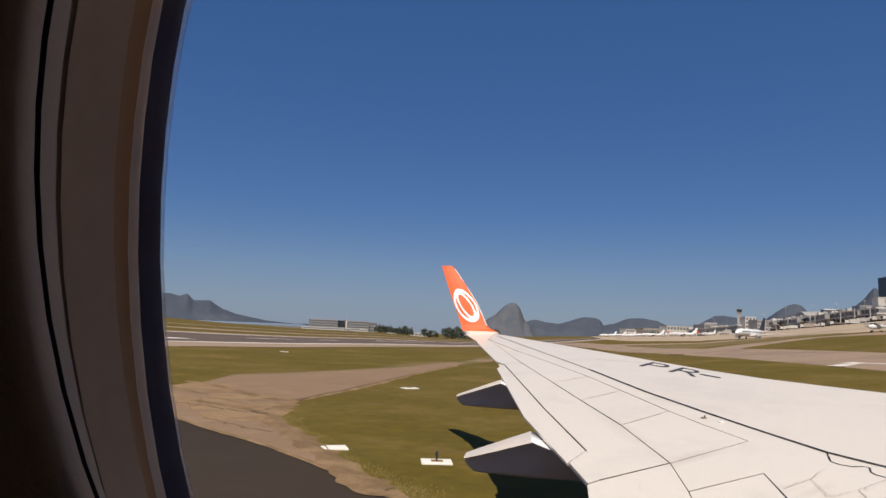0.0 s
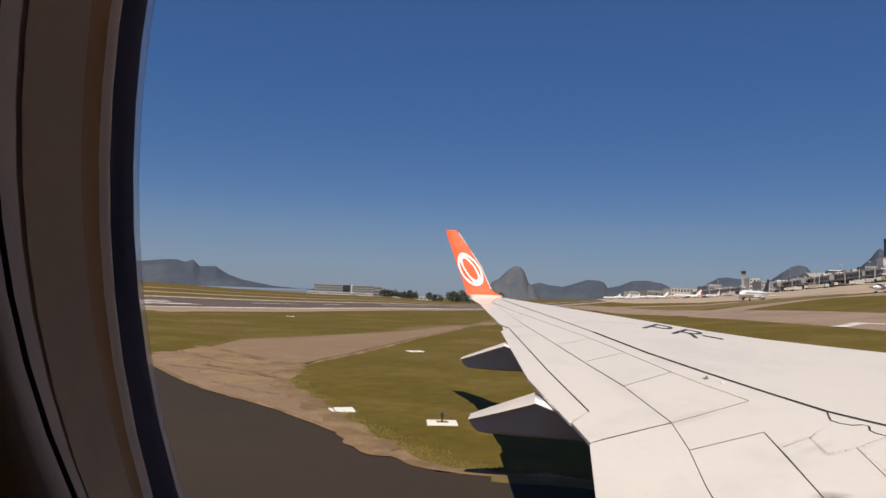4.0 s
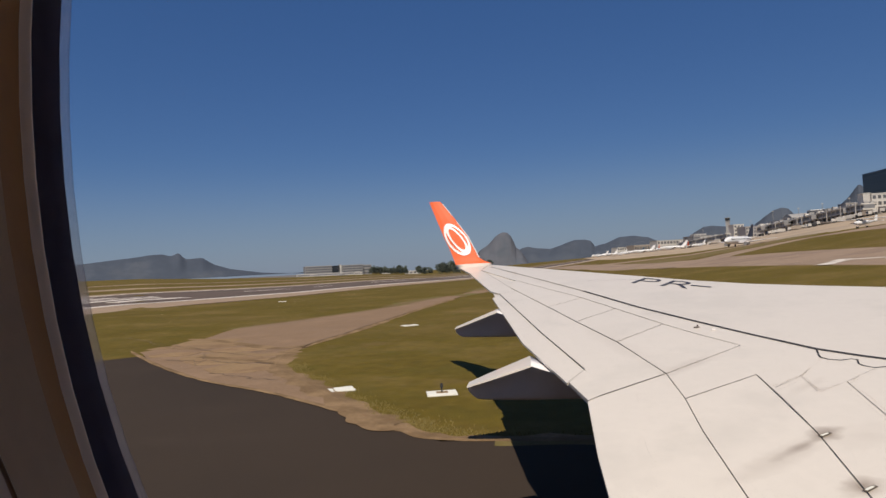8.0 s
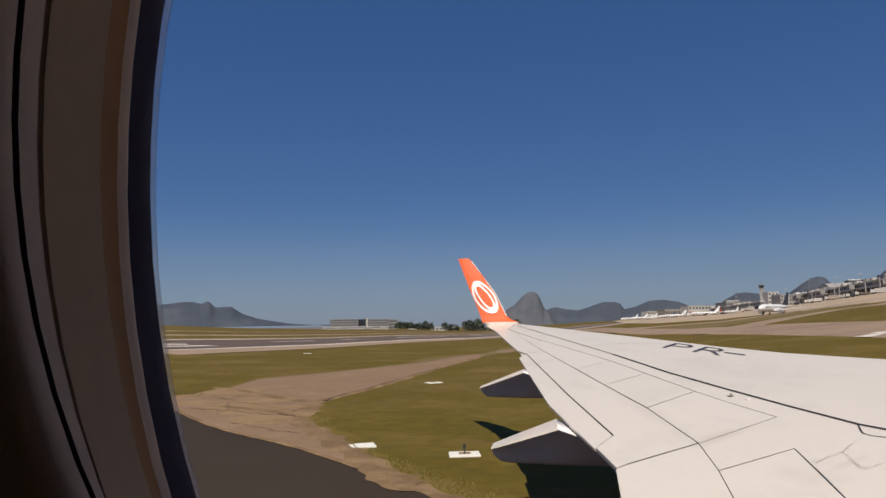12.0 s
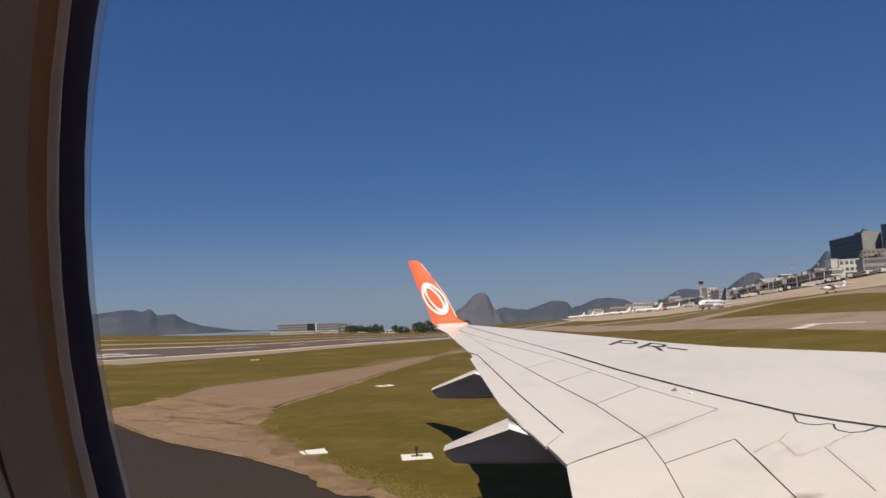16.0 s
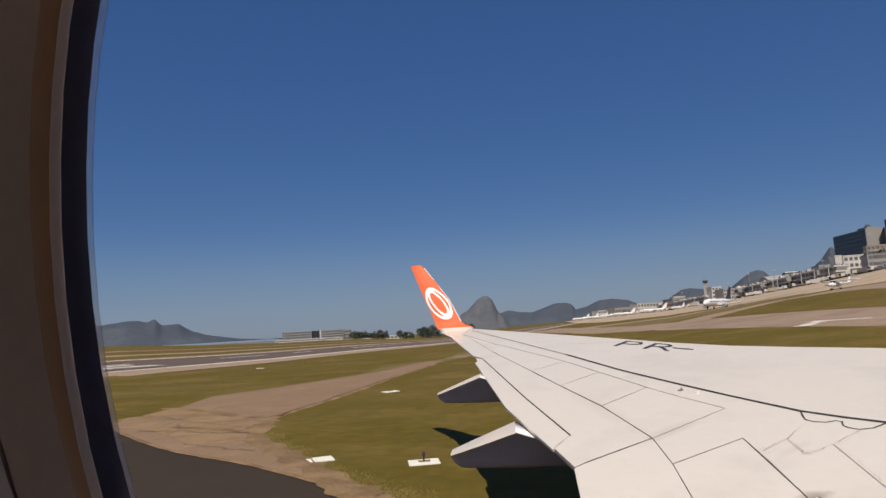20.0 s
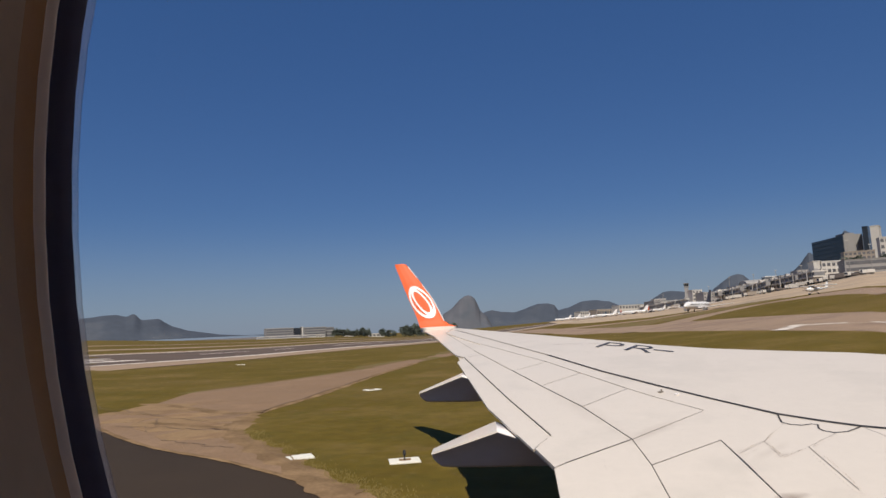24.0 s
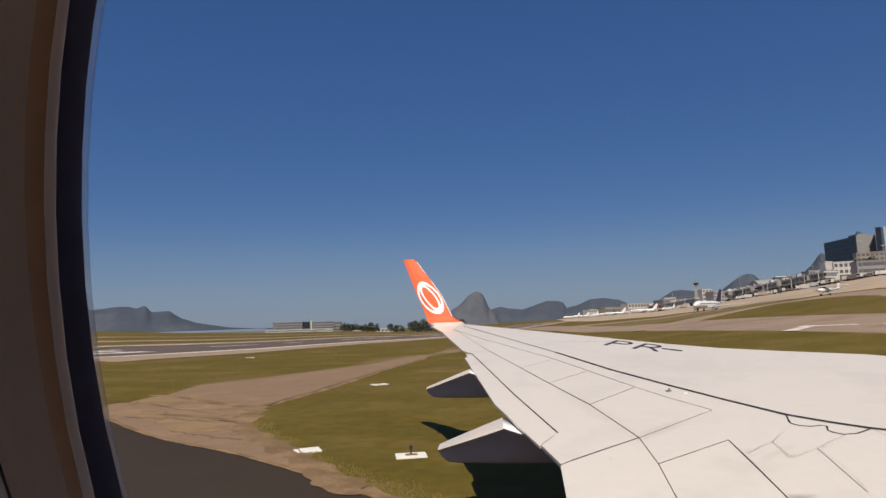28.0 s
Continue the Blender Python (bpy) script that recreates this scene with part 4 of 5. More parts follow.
def loop_at(off, y, n=72, up=0.0):
    """The window's outline, grown by off, at depth y."""
    lp = []
    a, b = WA + off, WB + off - float(np.interp(y, (0.085, 0.0975, 0.108, 0.142), (0.042, 0.04, 0.03, 0.0)))
    for i in range(n):
        t = 2 * math.pi * i / n
        c, s = math.cos(t), math.sin(t)
        k = (abs(c) ** WPOW + abs(s) ** WPOW) ** (-1 / WPOW)
        lp.append((WX + a * k * c, y, WZ + b * k * s + up))
    return lp


def square_at(y, w0, w1, z0, z1, n=72):
    lp = []
    for i in range(n):
        t = 2 * math.pi * i / n
        c, s = math.cos(t), math.sin(t)
        k = 1 / max(abs(c), abs(s))
        c, s = c * k, s * k
        lp.append((WX + (w1 if c > 0 else -w0) * abs(c) * (1 if c > 0 else 1), y, WZ + (s * z1 if s > 0 else s * z0)))
    return lp


window = empty("window_1", "oval cabin window with black gasket and beige reveal", "window", kind="structure")


def ring_part(name, profile, material, label, smooth=True):
    part(name, rings(bmesh.new(), [loop_at(o, y) for o, y in profile], close_ends=False), material, window, label, smooth)


ring_part("gasket", [(0.022, 0.166), (0.008, 0.1565), (0.0014, 0.1515), (0.0004, 0.150), (0.0009, 0.146), (0.0015, 0.142)], M_GASKET, "black rubber window gasket")
ring_part("inner_lip", [(0.0015, 0.1421), (0.0012, 0.1412), (0.0022, 0.1395), (0.0022, 0.139)], M_LIP, "pale grey plastic lip")
ring_part("trim_band", [(0.0022, 0.139), (0.001, 0.134), (-0.0014, 0.128)], M_BROWN, "brown trim band of the reveal")
ring_part("reveal", [(-0.0014, 0.128), (-0.0018, 0.124), (-0.0026, 0.116), (-0.0036, 0.108)], M_REVEAL, "beige curved window reveal")
ring_part("inner_frame", [(-0.0036, 0.1079), (-0.0028, 0.1074), (-0.0052, 0.1045), (-0.0075, 0.0975)], M_PANEL, "grey-beige inner window frame")
ring_part("shade_slot", [(-0.0075, 0.0975), (0.004, 0.0973), (0.004, 0.0962), (-0.0074, 0.096)], M_GASKET, "dark slot of the window shade")
ring_part("outer_frame", [(-0.0074, 0.096), (-0.0088, 0.0945), (-0.0092, 0.0915), (-0.0096, 0.089), (-0.007, 0.0865), (0.0, 0.085)], M_PANEL, "grey-beige outer window frame")
bm = rings(bmesh.new(), [loop_at(0.019, 0.1635), loop_at(0.019, 0.1655)])
part("pane_edge", rings(bmesh.new(), [loop_at(0.0125, 0.1605), loop_at(0.0060, 0.1605), loop_at(0.0060, 0.1611), loop_at(0.0125, 0.1611)], close_ends=False), M_FROST, window, "hazy worn rim of the pane")
pane = part("pane", bm, M_GLASS, window, "clear acrylic pane")
pane.visible_shadow = False

bm = rings(bmesh.new(), [loop_at(0.0, 0.085), square_at(0.085, 1.2, 1.2, 0.75, 0.55)], close_ends=False)
tagged(part("wall_port", bm, M_PANEL), "grey-beige plastic cabin side wall", "wall", kind="structure")
bm = rings(bmesh.new(), [loop_at(0.022, 0.166), square_at(0.166, 1.2, 1.2, 0.75, 0.55), square_at(0.172, 1.2, 1.2, 0.75, 0.55), loop_at(0.024, 0.172)], close_ends=False)
fuselage = empty("fuselage", "white painted aircraft fuselage", "fuselage", kind="structure")
part("side_panel", bm, M_FUSE, fuselage)


def shell(r, x0, x1, z0, z1, yport, material, name, parent=None):
    """The round body, open along the port side between z0 and z1."""
    bm = bmesh.new()
    prof = []
    a0 = math.asin((z1 - FZ) / r)
    a1 = math.pi * 2 + math.asin((z0 - FZ) / r)
    for i in range(33):
        a = a0 + (a1 - a0) * i / 32
        prof.append((FY + r * math.cos(a), FZ + r * math.sin(a)))
    prof = [(yport, z1)] + prof + [(yport, z0)]
    rings(bm, [[(x, y, z) for y, z in prof] for x in (x0, x1)], close_ends=False, closed=False)
    return part(name, bm, material, parent)


part("wing_root_fairing", boxed(-1.2, 9.4, -0.2, 0.46, 0.95, 1.62, 0.12), M_FUSE, fuselage)
shell(FR, WX - 1.2, WX + 1.2, WZ - 0.75, WZ + 0.55, 0.172, M_FUSE, "body", fuselage)
for nm, x0, x1 in (("rear_body", WX - 14, WX - 1.2), ("front_body", WX + 1.2, WX + 14)):
    bm = bmesh.new()
    n = 40
    loops = []
    for s in range(9):
        f = s / 8
        x = x0 + (x1 - x0) * f
        k = 1.0
        if nm == "rear_body":
            k = min(1.0, 0.25 + f * 2.2)
        else:
            k = min(1.0, 0.25 + (1 - f) * 2.6)
        loops.append([(x, FY + FR * k * math.cos(2 * math.pi * i / n), FZ + (1 - k) * 0.4 + FR * k * math.sin(2 * math.pi * i / n)) for i in range(n)])
    rings(bm, loops)
    part(nm, bm, M_FUSE, fuselage, smooth=True)
for leg_x, leg_y in ((1.2, FY + 1.6), (1.2, FY - 1.6), (WX + 10, FY)):
    bm = bmesh.new()
    tube(bm, (leg_x, leg_y, 0.5), (leg_x, leg_y, 1.3), 0.1)
    lg = part("landing_gear", bm, M_DARK, fuselage)
    bm = bmesh.new()
    tube(bm, (leg_x, leg_y - 0.35, 0.55), (leg_x, leg_y - 0.1, 0.55), 0.52, n=20)
    tube(bm, (leg_x, leg_y + 0.1, 0.55), (leg_x, leg_y + 0.35, 0.55), 0.52, n=20)
    part("wheels", bm, M_RUBBER, lg)

# plain unseen lining that closes the cabin behind the camera, pale to bounce light
bm = boxed(WX - 1.2, WX + 1.2, -2.9, 0.082, WZ - 1.15, WZ - 1.1)
tagged(part("floor", bm, M_CARPET), "dark blue cabin carpet floor", "floor", kind="structure")
bm = boxed(WX - 1.2, WX + 1.2, -2.9, 0.082, WZ + 0.72, WZ + 0.76)
tagged(part("ceiling", bm, M_CABIN), "pale plastic cabin ceiling", "ceiling", kind="structure")
for nm, b in (("wall_starboard", (WX - 1.2, WX + 1.2, -2.95, -2.9, WZ - 1.1, WZ + 0.72)), ("wall_rear", (WX - 1.25, WX - 1.2, -2.9, 0.082, WZ - 1.1, WZ + 0.72)), ("wall_front", (WX + 1.2, WX + 1.25, -2.9, 0.082, WZ - 1.1, WZ + 0.72)), ("wall_low", (WX - 1.2, WX + 1.2, 0.082, 0.12, WZ - 1.1, WZ - 0.75)), ("wall_high", (WX - 1.2, WX + 1.2, 0.082, 0.12, WZ + 0.55, WZ + 0.72))):
    tagged(part(nm, boxed(*b), M_CABIN), "plain beige cabin wall lining", "wall", kind="structure")

# neighbouring windows, unseen: frames added on the closed wall, with lamps filling the cabin
for k, dx in ((2, -0.51), (3, 0.51)):
    nb = empty("window_%d" % k, "unseen oval window frame added on the closed cabin wall", "window", kind="structure", at=(WX + dx, 0.085, WZ))
    part("frame", rings(bmesh.new(), [[((WA + o) * math.cos(i * math.pi / 18), d, (WB + o) * math.sin(i * math.pi / 18)) for i in range(36)] for o, d in ((0.03, 0.0), (0.03, -0.012), (0.0, -0.012), (0.0, -0.002))], close_ends=False), M_PANEL, nb)
    ld = bpy.data.lights.new("window_daylight", "AREA")
    ld.shape = "ELLIPSE"
    ld.size, ld.size_y = 2 * WA, 2 * WB
    ld.energy = 1.6
    ld.color = (1.0, 0.94, 0.86)
    new("window_daylight", ld).matrix_world = look((WX + dx, 0.08, WZ), (WX + dx, -2.0, WZ))

# ---- hills across the bay and behind the town ----
def hill(name, label, az0, az1, r, profile, material, depth=500.0, rough=0.03):
    """A hill with a real body: a ridge along an arc, heights from a short profile, falling off to front and back."""
    bm = bmesh.new()
    nu, nv = 120, 24
    base = land(*bearing((az0 + az1) / 2, r)[:2])
    us = [p[0] for p in profile]
    hs = [p[1] for p in profile]
    rows = []
    for j in range(nv + 1):
        v = j / nv * 2 - 1
        row = []
        for i in range(nu + 1):
            u = i / nu
            a = radians(az0 + (az1 - az0) * u)
            rr = r + v * depth / 2
            h = float(np.interp(u, us, hs))
            ns = noise.fractal(Vector((u * radians(az1 - az0) * r / 160, v * depth / 320, az0)), 0.9, 2.1, 5)
            h = h * (1 + rough * ns)
            z = base - 12 + (h - base + 12) * max(0.0, (1 - abs(v) ** 1.7)) * (1 + 0.25 * rough * ns)
            off = ns * 0.08 * depth * (1 - v * v)
            row.append(bm.verts.new(((rr + off) * math.sin(a), (rr + off) * math.cos(a), z)))
        rows.append(row)
    for a, b in zip(rows, rows[1:]):
        for i in range(nu):
            bm.faces.new((a[i], a[i + 1], b[i + 1], b[i]))
    return tagged(part(name, bm, material, smooth=True), label, "mountain")


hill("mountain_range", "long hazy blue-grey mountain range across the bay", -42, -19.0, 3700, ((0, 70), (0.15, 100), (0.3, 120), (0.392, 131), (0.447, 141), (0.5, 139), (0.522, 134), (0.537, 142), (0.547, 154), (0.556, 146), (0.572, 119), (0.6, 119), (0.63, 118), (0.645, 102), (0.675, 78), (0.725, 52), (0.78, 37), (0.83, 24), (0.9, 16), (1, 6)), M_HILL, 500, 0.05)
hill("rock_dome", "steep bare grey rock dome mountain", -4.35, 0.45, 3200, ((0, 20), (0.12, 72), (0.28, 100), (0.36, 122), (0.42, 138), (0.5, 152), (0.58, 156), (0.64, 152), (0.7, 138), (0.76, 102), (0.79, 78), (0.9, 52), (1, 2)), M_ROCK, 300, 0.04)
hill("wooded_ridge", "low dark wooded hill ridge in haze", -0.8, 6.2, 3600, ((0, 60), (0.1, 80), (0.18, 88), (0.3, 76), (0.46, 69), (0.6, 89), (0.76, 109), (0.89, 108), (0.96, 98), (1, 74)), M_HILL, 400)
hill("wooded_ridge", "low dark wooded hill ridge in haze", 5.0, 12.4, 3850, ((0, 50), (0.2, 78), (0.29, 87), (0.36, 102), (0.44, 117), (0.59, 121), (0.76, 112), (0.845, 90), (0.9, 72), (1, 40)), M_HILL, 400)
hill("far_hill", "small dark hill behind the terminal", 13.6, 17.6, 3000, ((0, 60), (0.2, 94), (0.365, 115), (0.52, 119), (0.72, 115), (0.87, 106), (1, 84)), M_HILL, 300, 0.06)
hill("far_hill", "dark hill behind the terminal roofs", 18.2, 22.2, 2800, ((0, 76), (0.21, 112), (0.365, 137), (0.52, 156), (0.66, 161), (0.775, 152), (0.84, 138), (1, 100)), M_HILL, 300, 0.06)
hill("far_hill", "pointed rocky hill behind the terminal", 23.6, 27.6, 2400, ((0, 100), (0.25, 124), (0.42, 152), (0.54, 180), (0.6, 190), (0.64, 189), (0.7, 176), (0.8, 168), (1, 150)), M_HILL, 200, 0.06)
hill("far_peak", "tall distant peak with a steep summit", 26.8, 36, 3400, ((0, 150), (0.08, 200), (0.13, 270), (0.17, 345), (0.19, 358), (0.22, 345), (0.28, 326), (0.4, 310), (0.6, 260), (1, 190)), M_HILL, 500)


# ---- buildings ----
def block(label, az, r, w, d, h, wall_m, glass_m, floors, bays, turn=0.0, category="building", roof_m=None, name="building", group="", sink=1.5, band=False):
    """A building: walls, roof slab with parapet, and every window of the fronts as a framed recess of its own or a band."""
    x, y, z = bearing(az, r)
    b = empty(name, label, category, group, at=(x, y, z), turn=-az + turn)
    part("wall", boxed(-w / 2, w / 2, -d / 2, d / 2, -sink, h), wall_m, b)
    part("roof", boxed(-w / 2 - 0.2, w / 2 + 0.2, -d / 2 - 0.2, d / 2 + 0.2, h, h + 0.5), roof_m or wall_m, b)
    if floors:
        fh = h / floors
        if band:
            me = mesh_of("window_band", boxed(-w / 2 + 0.6, w / 2 - 0.6, -0.12, 0.05, 0.0, fh * 0.5), glass_m)
            for f in range(floors):
                ob = new("window", me)
                ob.parent = b
                ob.location = (0, -d / 2, fh * f + fh * 0.32)
        else:
            bw = w / bays
            me = mesh_of("window", boxed(-bw * 0.32, bw * 0.32, -0.1, 0.05, 0.0, fh * 0.52), glass_m)
            for f in range(floors):
                for k in range(bays):
                    ob = new("window", me)
                    ob.parent = b
                    ob.location = (-w / 2 + bw * (k + 0.5), -d / 2, fh * f + fh * 0.28)
    return b


block("long low pale terminal with grey window bands across the runway", -18.1, 800, 32, 18, 11.4, M_WALLG, M_FGLASS, 4, 11, 8, band=True, roof_m=M_CONCG)
block("low pale terminal block with grey window bands", -15.15, 806, 26, 18, 11.8, M_WALLG, M_FGLASS, 4, 8, 8, band=True, roof_m=M_CONCG)
block("white stair tower beside the dark box", -16.18, 800, 1.8, 16, 12.4, M_WALLW, M_FGLASS, 0, 0, 8)
# Nearly flush dark box stands in for the dark gap between the blocks.
block("dark box filling the gap between two terminal blocks", -16.62, 799, 8.5, 14, 11.2, M_DGLASS, M_DGLASS, 0, 0, 8)
block("grey end block of the terminal with window bands", -14.0, 812, 14, 16, 11.4, M_WALLG, M_FGLASS, 3, 5, 8, band=True)
block("long white low annexe at the water's edge", -17.2, 780, 74, 8, 2.6, M_WALLW, M_PGLASS, 1, 18, 8, band=True)
block("thin white chimney block of the terminal", -19.2, 800, 1.6, 2, 9.5, M_WALLW, M_FGLASS, 0, 0, 8)
for az, r, w, h in ((-9.8, 830, 20, 4.0), (-12.2, 850, 14, 5.0), (-16.0, 770, 6, 2.4), (-14.6, 768, 9, 2.8), (-18.6, 772, 8, 2.0)):
    block("small pale building among the trees", az, r, w, 8, h, M_WALLW, M_FGLASS, 1, 4, 5)

# terminal front, nearer towards the town
TF = "terminal blocks"
block("white low hangar beside the apron", 8.4, 1080, 24, 20, 11, M_WALLW, M_FGLASS, 2, 6, 30, group=TF)
block("tan hangar with a pale roof", 10.0, 1020, 34, 24, 11, M_WALLT, M_FGLASS, 1, 8, 30, group=TF, roof_m=M_ROOF)
block("white terminal pier with dark windows", 12.3, 900, 44, 20, 12, M_WALLW, M_FGLASS, 2, 10, 30, group=TF, roof_m=M_ROOF)
block("grey terminal pier with a long window band", 15.4, 760, 46, 24, 9.0, M_WALLG, M_FGLASS, 2, 8, 28, group=TF, band=True)
block("white raised roof box on the terminal pier", 14.6, 780, 14, 10, 13.0, M_WALLW, M_FGLASS, 3, 4, 28, group=TF)
block("pale control building with few windows", 17.5, 640, 9, 11, 13.5, M_WALLW, M_FGLASS, 4, 3, 24, group=TF)
block("tan terminal wing with many windows", 18.7, 630, 20, 18, 9.0, M_CONCG, M_FGLASS, 3, 9, 24, group=TF)
block("white glazed terminal link", 20.0, 600, 12, 14, 8.0, M_WALLW, M_FGLASS, 2, 4, 24, group=TF)
block("grey terminal wing with window rows", 21.0, 590, 16, 18, 8.5, M_CONCG, M_FGLASS, 3, 7, 24, group=TF)
block("white terminal wing with window rows", 22.2, 552, 12, 10, 7.5, M_CONCG, M_FGLASS, 2, 5, 22, group=TF)
block("grey boarding pier with window rows", 23.2, 540, 14, 10, 8.0, M_CONCG, M_FGLASS, 3, 6, 22, group=TF)
block("glazed terminal hall under a bright white flat roof", 23.25, 532, 11, 7, 10.8, M_FGLASS, M_DGLASS, 2, 5, 20, group=TF, roof_m=M_LOGO)
block("tan terminal wing beside the apron", 24.5, 505, 16, 14, 8.5, M_CONCG, M_FGLASS, 3, 7, 20, group=TF)
block("pale terminal wing behind the apron", 25.5, 520, 12, 14, 10.0, M_CONCG, M_FGLASS, 3, 5, 20, group=TF)
block("white terminal stair block", 26.3, 470, 4, 10, 13.5, M_WALLW, M_FGLASS, 0, 1, 18, group=TF)
block("white terminal block with square windows", 27.2, 472, 11, 12, 11.5, M_WALLW, M_FGLASS, 3, 4, 18, group=TF)
slab_block = block("dark glass office slab with a grey end wall", 27.9, 681.3, 51.3, 16, 33.5, M_DGLASS, M_DGLASS, 9, 26, -60.5, category="office block")
part("end_wall", boxed(25.66, 26.1, -8.0, 8.0, -1.5, 34.6), M_WALLG, slab_block, "pale grey concrete end wall")
part("roof_room", boxed(6.0, 20.0, -3.0, 5.0, 34.0, 36.5), M_WALLG, slab_block)
block("dark glass end bay of the office block", 29.9, 658, 4, 15, 37, M_DGLASS, M_DGLASS, 0, 0, -6, category="office block")
block("white concrete slab end of the office block", 30.5, 656, 6, 16, 36.5, M_WALLW, M_FGLASS, 0, 0, -6, category="office block")
block("cream office building with many small windows", 29.2, 520, 18, 12, 14.5, M_WALLT, M_FGLASS, 5, 7, 10)
block("cream office building with small windows", 31.6, 540, 20, 12, 22, M_WALLW, M_FGLASS, 5, 7, 10)
block("dark grey parking deck beside the apron", 30.2, 450, 34, 16, 7.5, M_WALLG, M_FGLASS, 2, 8, 14, band=True)
block("tan parking building with open decks", 33.0, 470, 24, 16, 16, M_WALLT, M_FGLASS, 4, 6, 10, band=True)

# control tower
x, y, z = bearing(16.9, 655)
tw = empty("control_tower", "slim grey control tower with a glazed cab", "tower", at=(x, y, z), turn=-17)
part("shaft", boxed(-1.8, 1.8, -1.8, 1.8, -2, 18.5), M_WALLG, tw)
part("gallery", boxed(-2.4, 2.4, -2.4, 2.4, 18.5, 19.0), M_WALLG, tw)
part("cab", rings(bmesh.new(), [[(s * a, t * a, zz) for s, t in ((-1, -1), (1, -1), (1, 1), (-1, 1))] for a, zz in ((1.8, 19.0), (2.3, 21.6))]), M_DGLASS, tw)
part("roof", boxed(-2.5, 2.5, -2.5, 2.5, 21.6, 22.0), M_WALLG, tw)
part("antenna", tube(bmesh.new(), (0, 0, 22.0), (0, 0, 26.0), 0.12, 0.05, 6), M_DARK, tw)

# arched roof hall
x, y, z = bearing(22.4, 600)
hall = empty("terminal_hall", "terminal hall with a curved grey roof and white edge", "hall", at=(x, y, z), turn=0)
loops = [[(xx, -10 + 20 * i / 12, 8.4 + 3.4 * math.sin(math.pi * i / 12) * k) for i in range(13)] for xx, k in ((-14, 0.8), (0, 1.0), (14, 0.9))]
part("roof", rings(bmesh.new(), loops, close_ends=True, closed=True), M_WALLG, hall, smooth=False)
part("wall", boxed(-13.5, 13.5, -9.5, 9.5, -2, 8.5), M_WALLT, hall)
part("eave", boxed(-14.5, 14.5, -10.6, -9.9, 7.8, 8.8), M_WALLW, hall)


# roof boxes, lamp masts and boarding bridges along the apron
def mast(az, r, h):
    x, y, z = bearing(az, r)
    m = empty("light_mast", "thin grey apron light mast with a lamp head", "light mast", "apron light masts", at=(x, y, z))
    part("pole", tube(bmesh.new(), (0, 0, -1), (0, 0, h), 0.22, 0.12, 8), M_WALLG, m)
    part("lamp_head", boxed(-0.8, 0.8, -0.3, 0.3, h, h + 0.3, 0.05), M_WALLW, m)


for az, r, h in ((12.9, 860, 17), (15.0, 720, 16), (18.6, 600, 14), (20.2, 560, 17), (22.0, 530, 15), (23.6, 500, 14), (25.4, 470, 13), (28.6, 430, 20.5), (30.0, 430, 16)):
    mast(az, r, h)

bridge = empty("boarding_bridge", "grey boarding bridge on columns at the terminal", "boarding bridge", "boarding bridges")
part("tunnel", boxed(-9, 9, -1.5, 1.5, 4.2, 7.0, 0.15), M_WALLG, bridge)
part("window_strip", boxed(-8.5, 8.5, -1.56, -1.4, 5.3, 6.2), M_DGLASS, bridge)
for px in (-6, 6):
    part("column", tube(bmesh.new(), (px, 0, -2), (px, 0, 4.2), 0.45, n=8), M_WALLW, bridge)
part("rotunda", tube(bmesh.new(), (9, 0, 3.8), (9, 0, 7.6), 2.3, n=14), M_WALLW, bridge)
bridge.matrix_basis = pose(*bearing(19.6, 560), 0, 0, 60)
for az, r, tn in ((21.4, 535, 50), (23.2, 500, 55), (25.2, 472, 60), (16.2, 690, 55)):
    x, y, z = bearing(az, r)
    copy_thing(bridge, pose(x, y, z, 0, 0, tn))


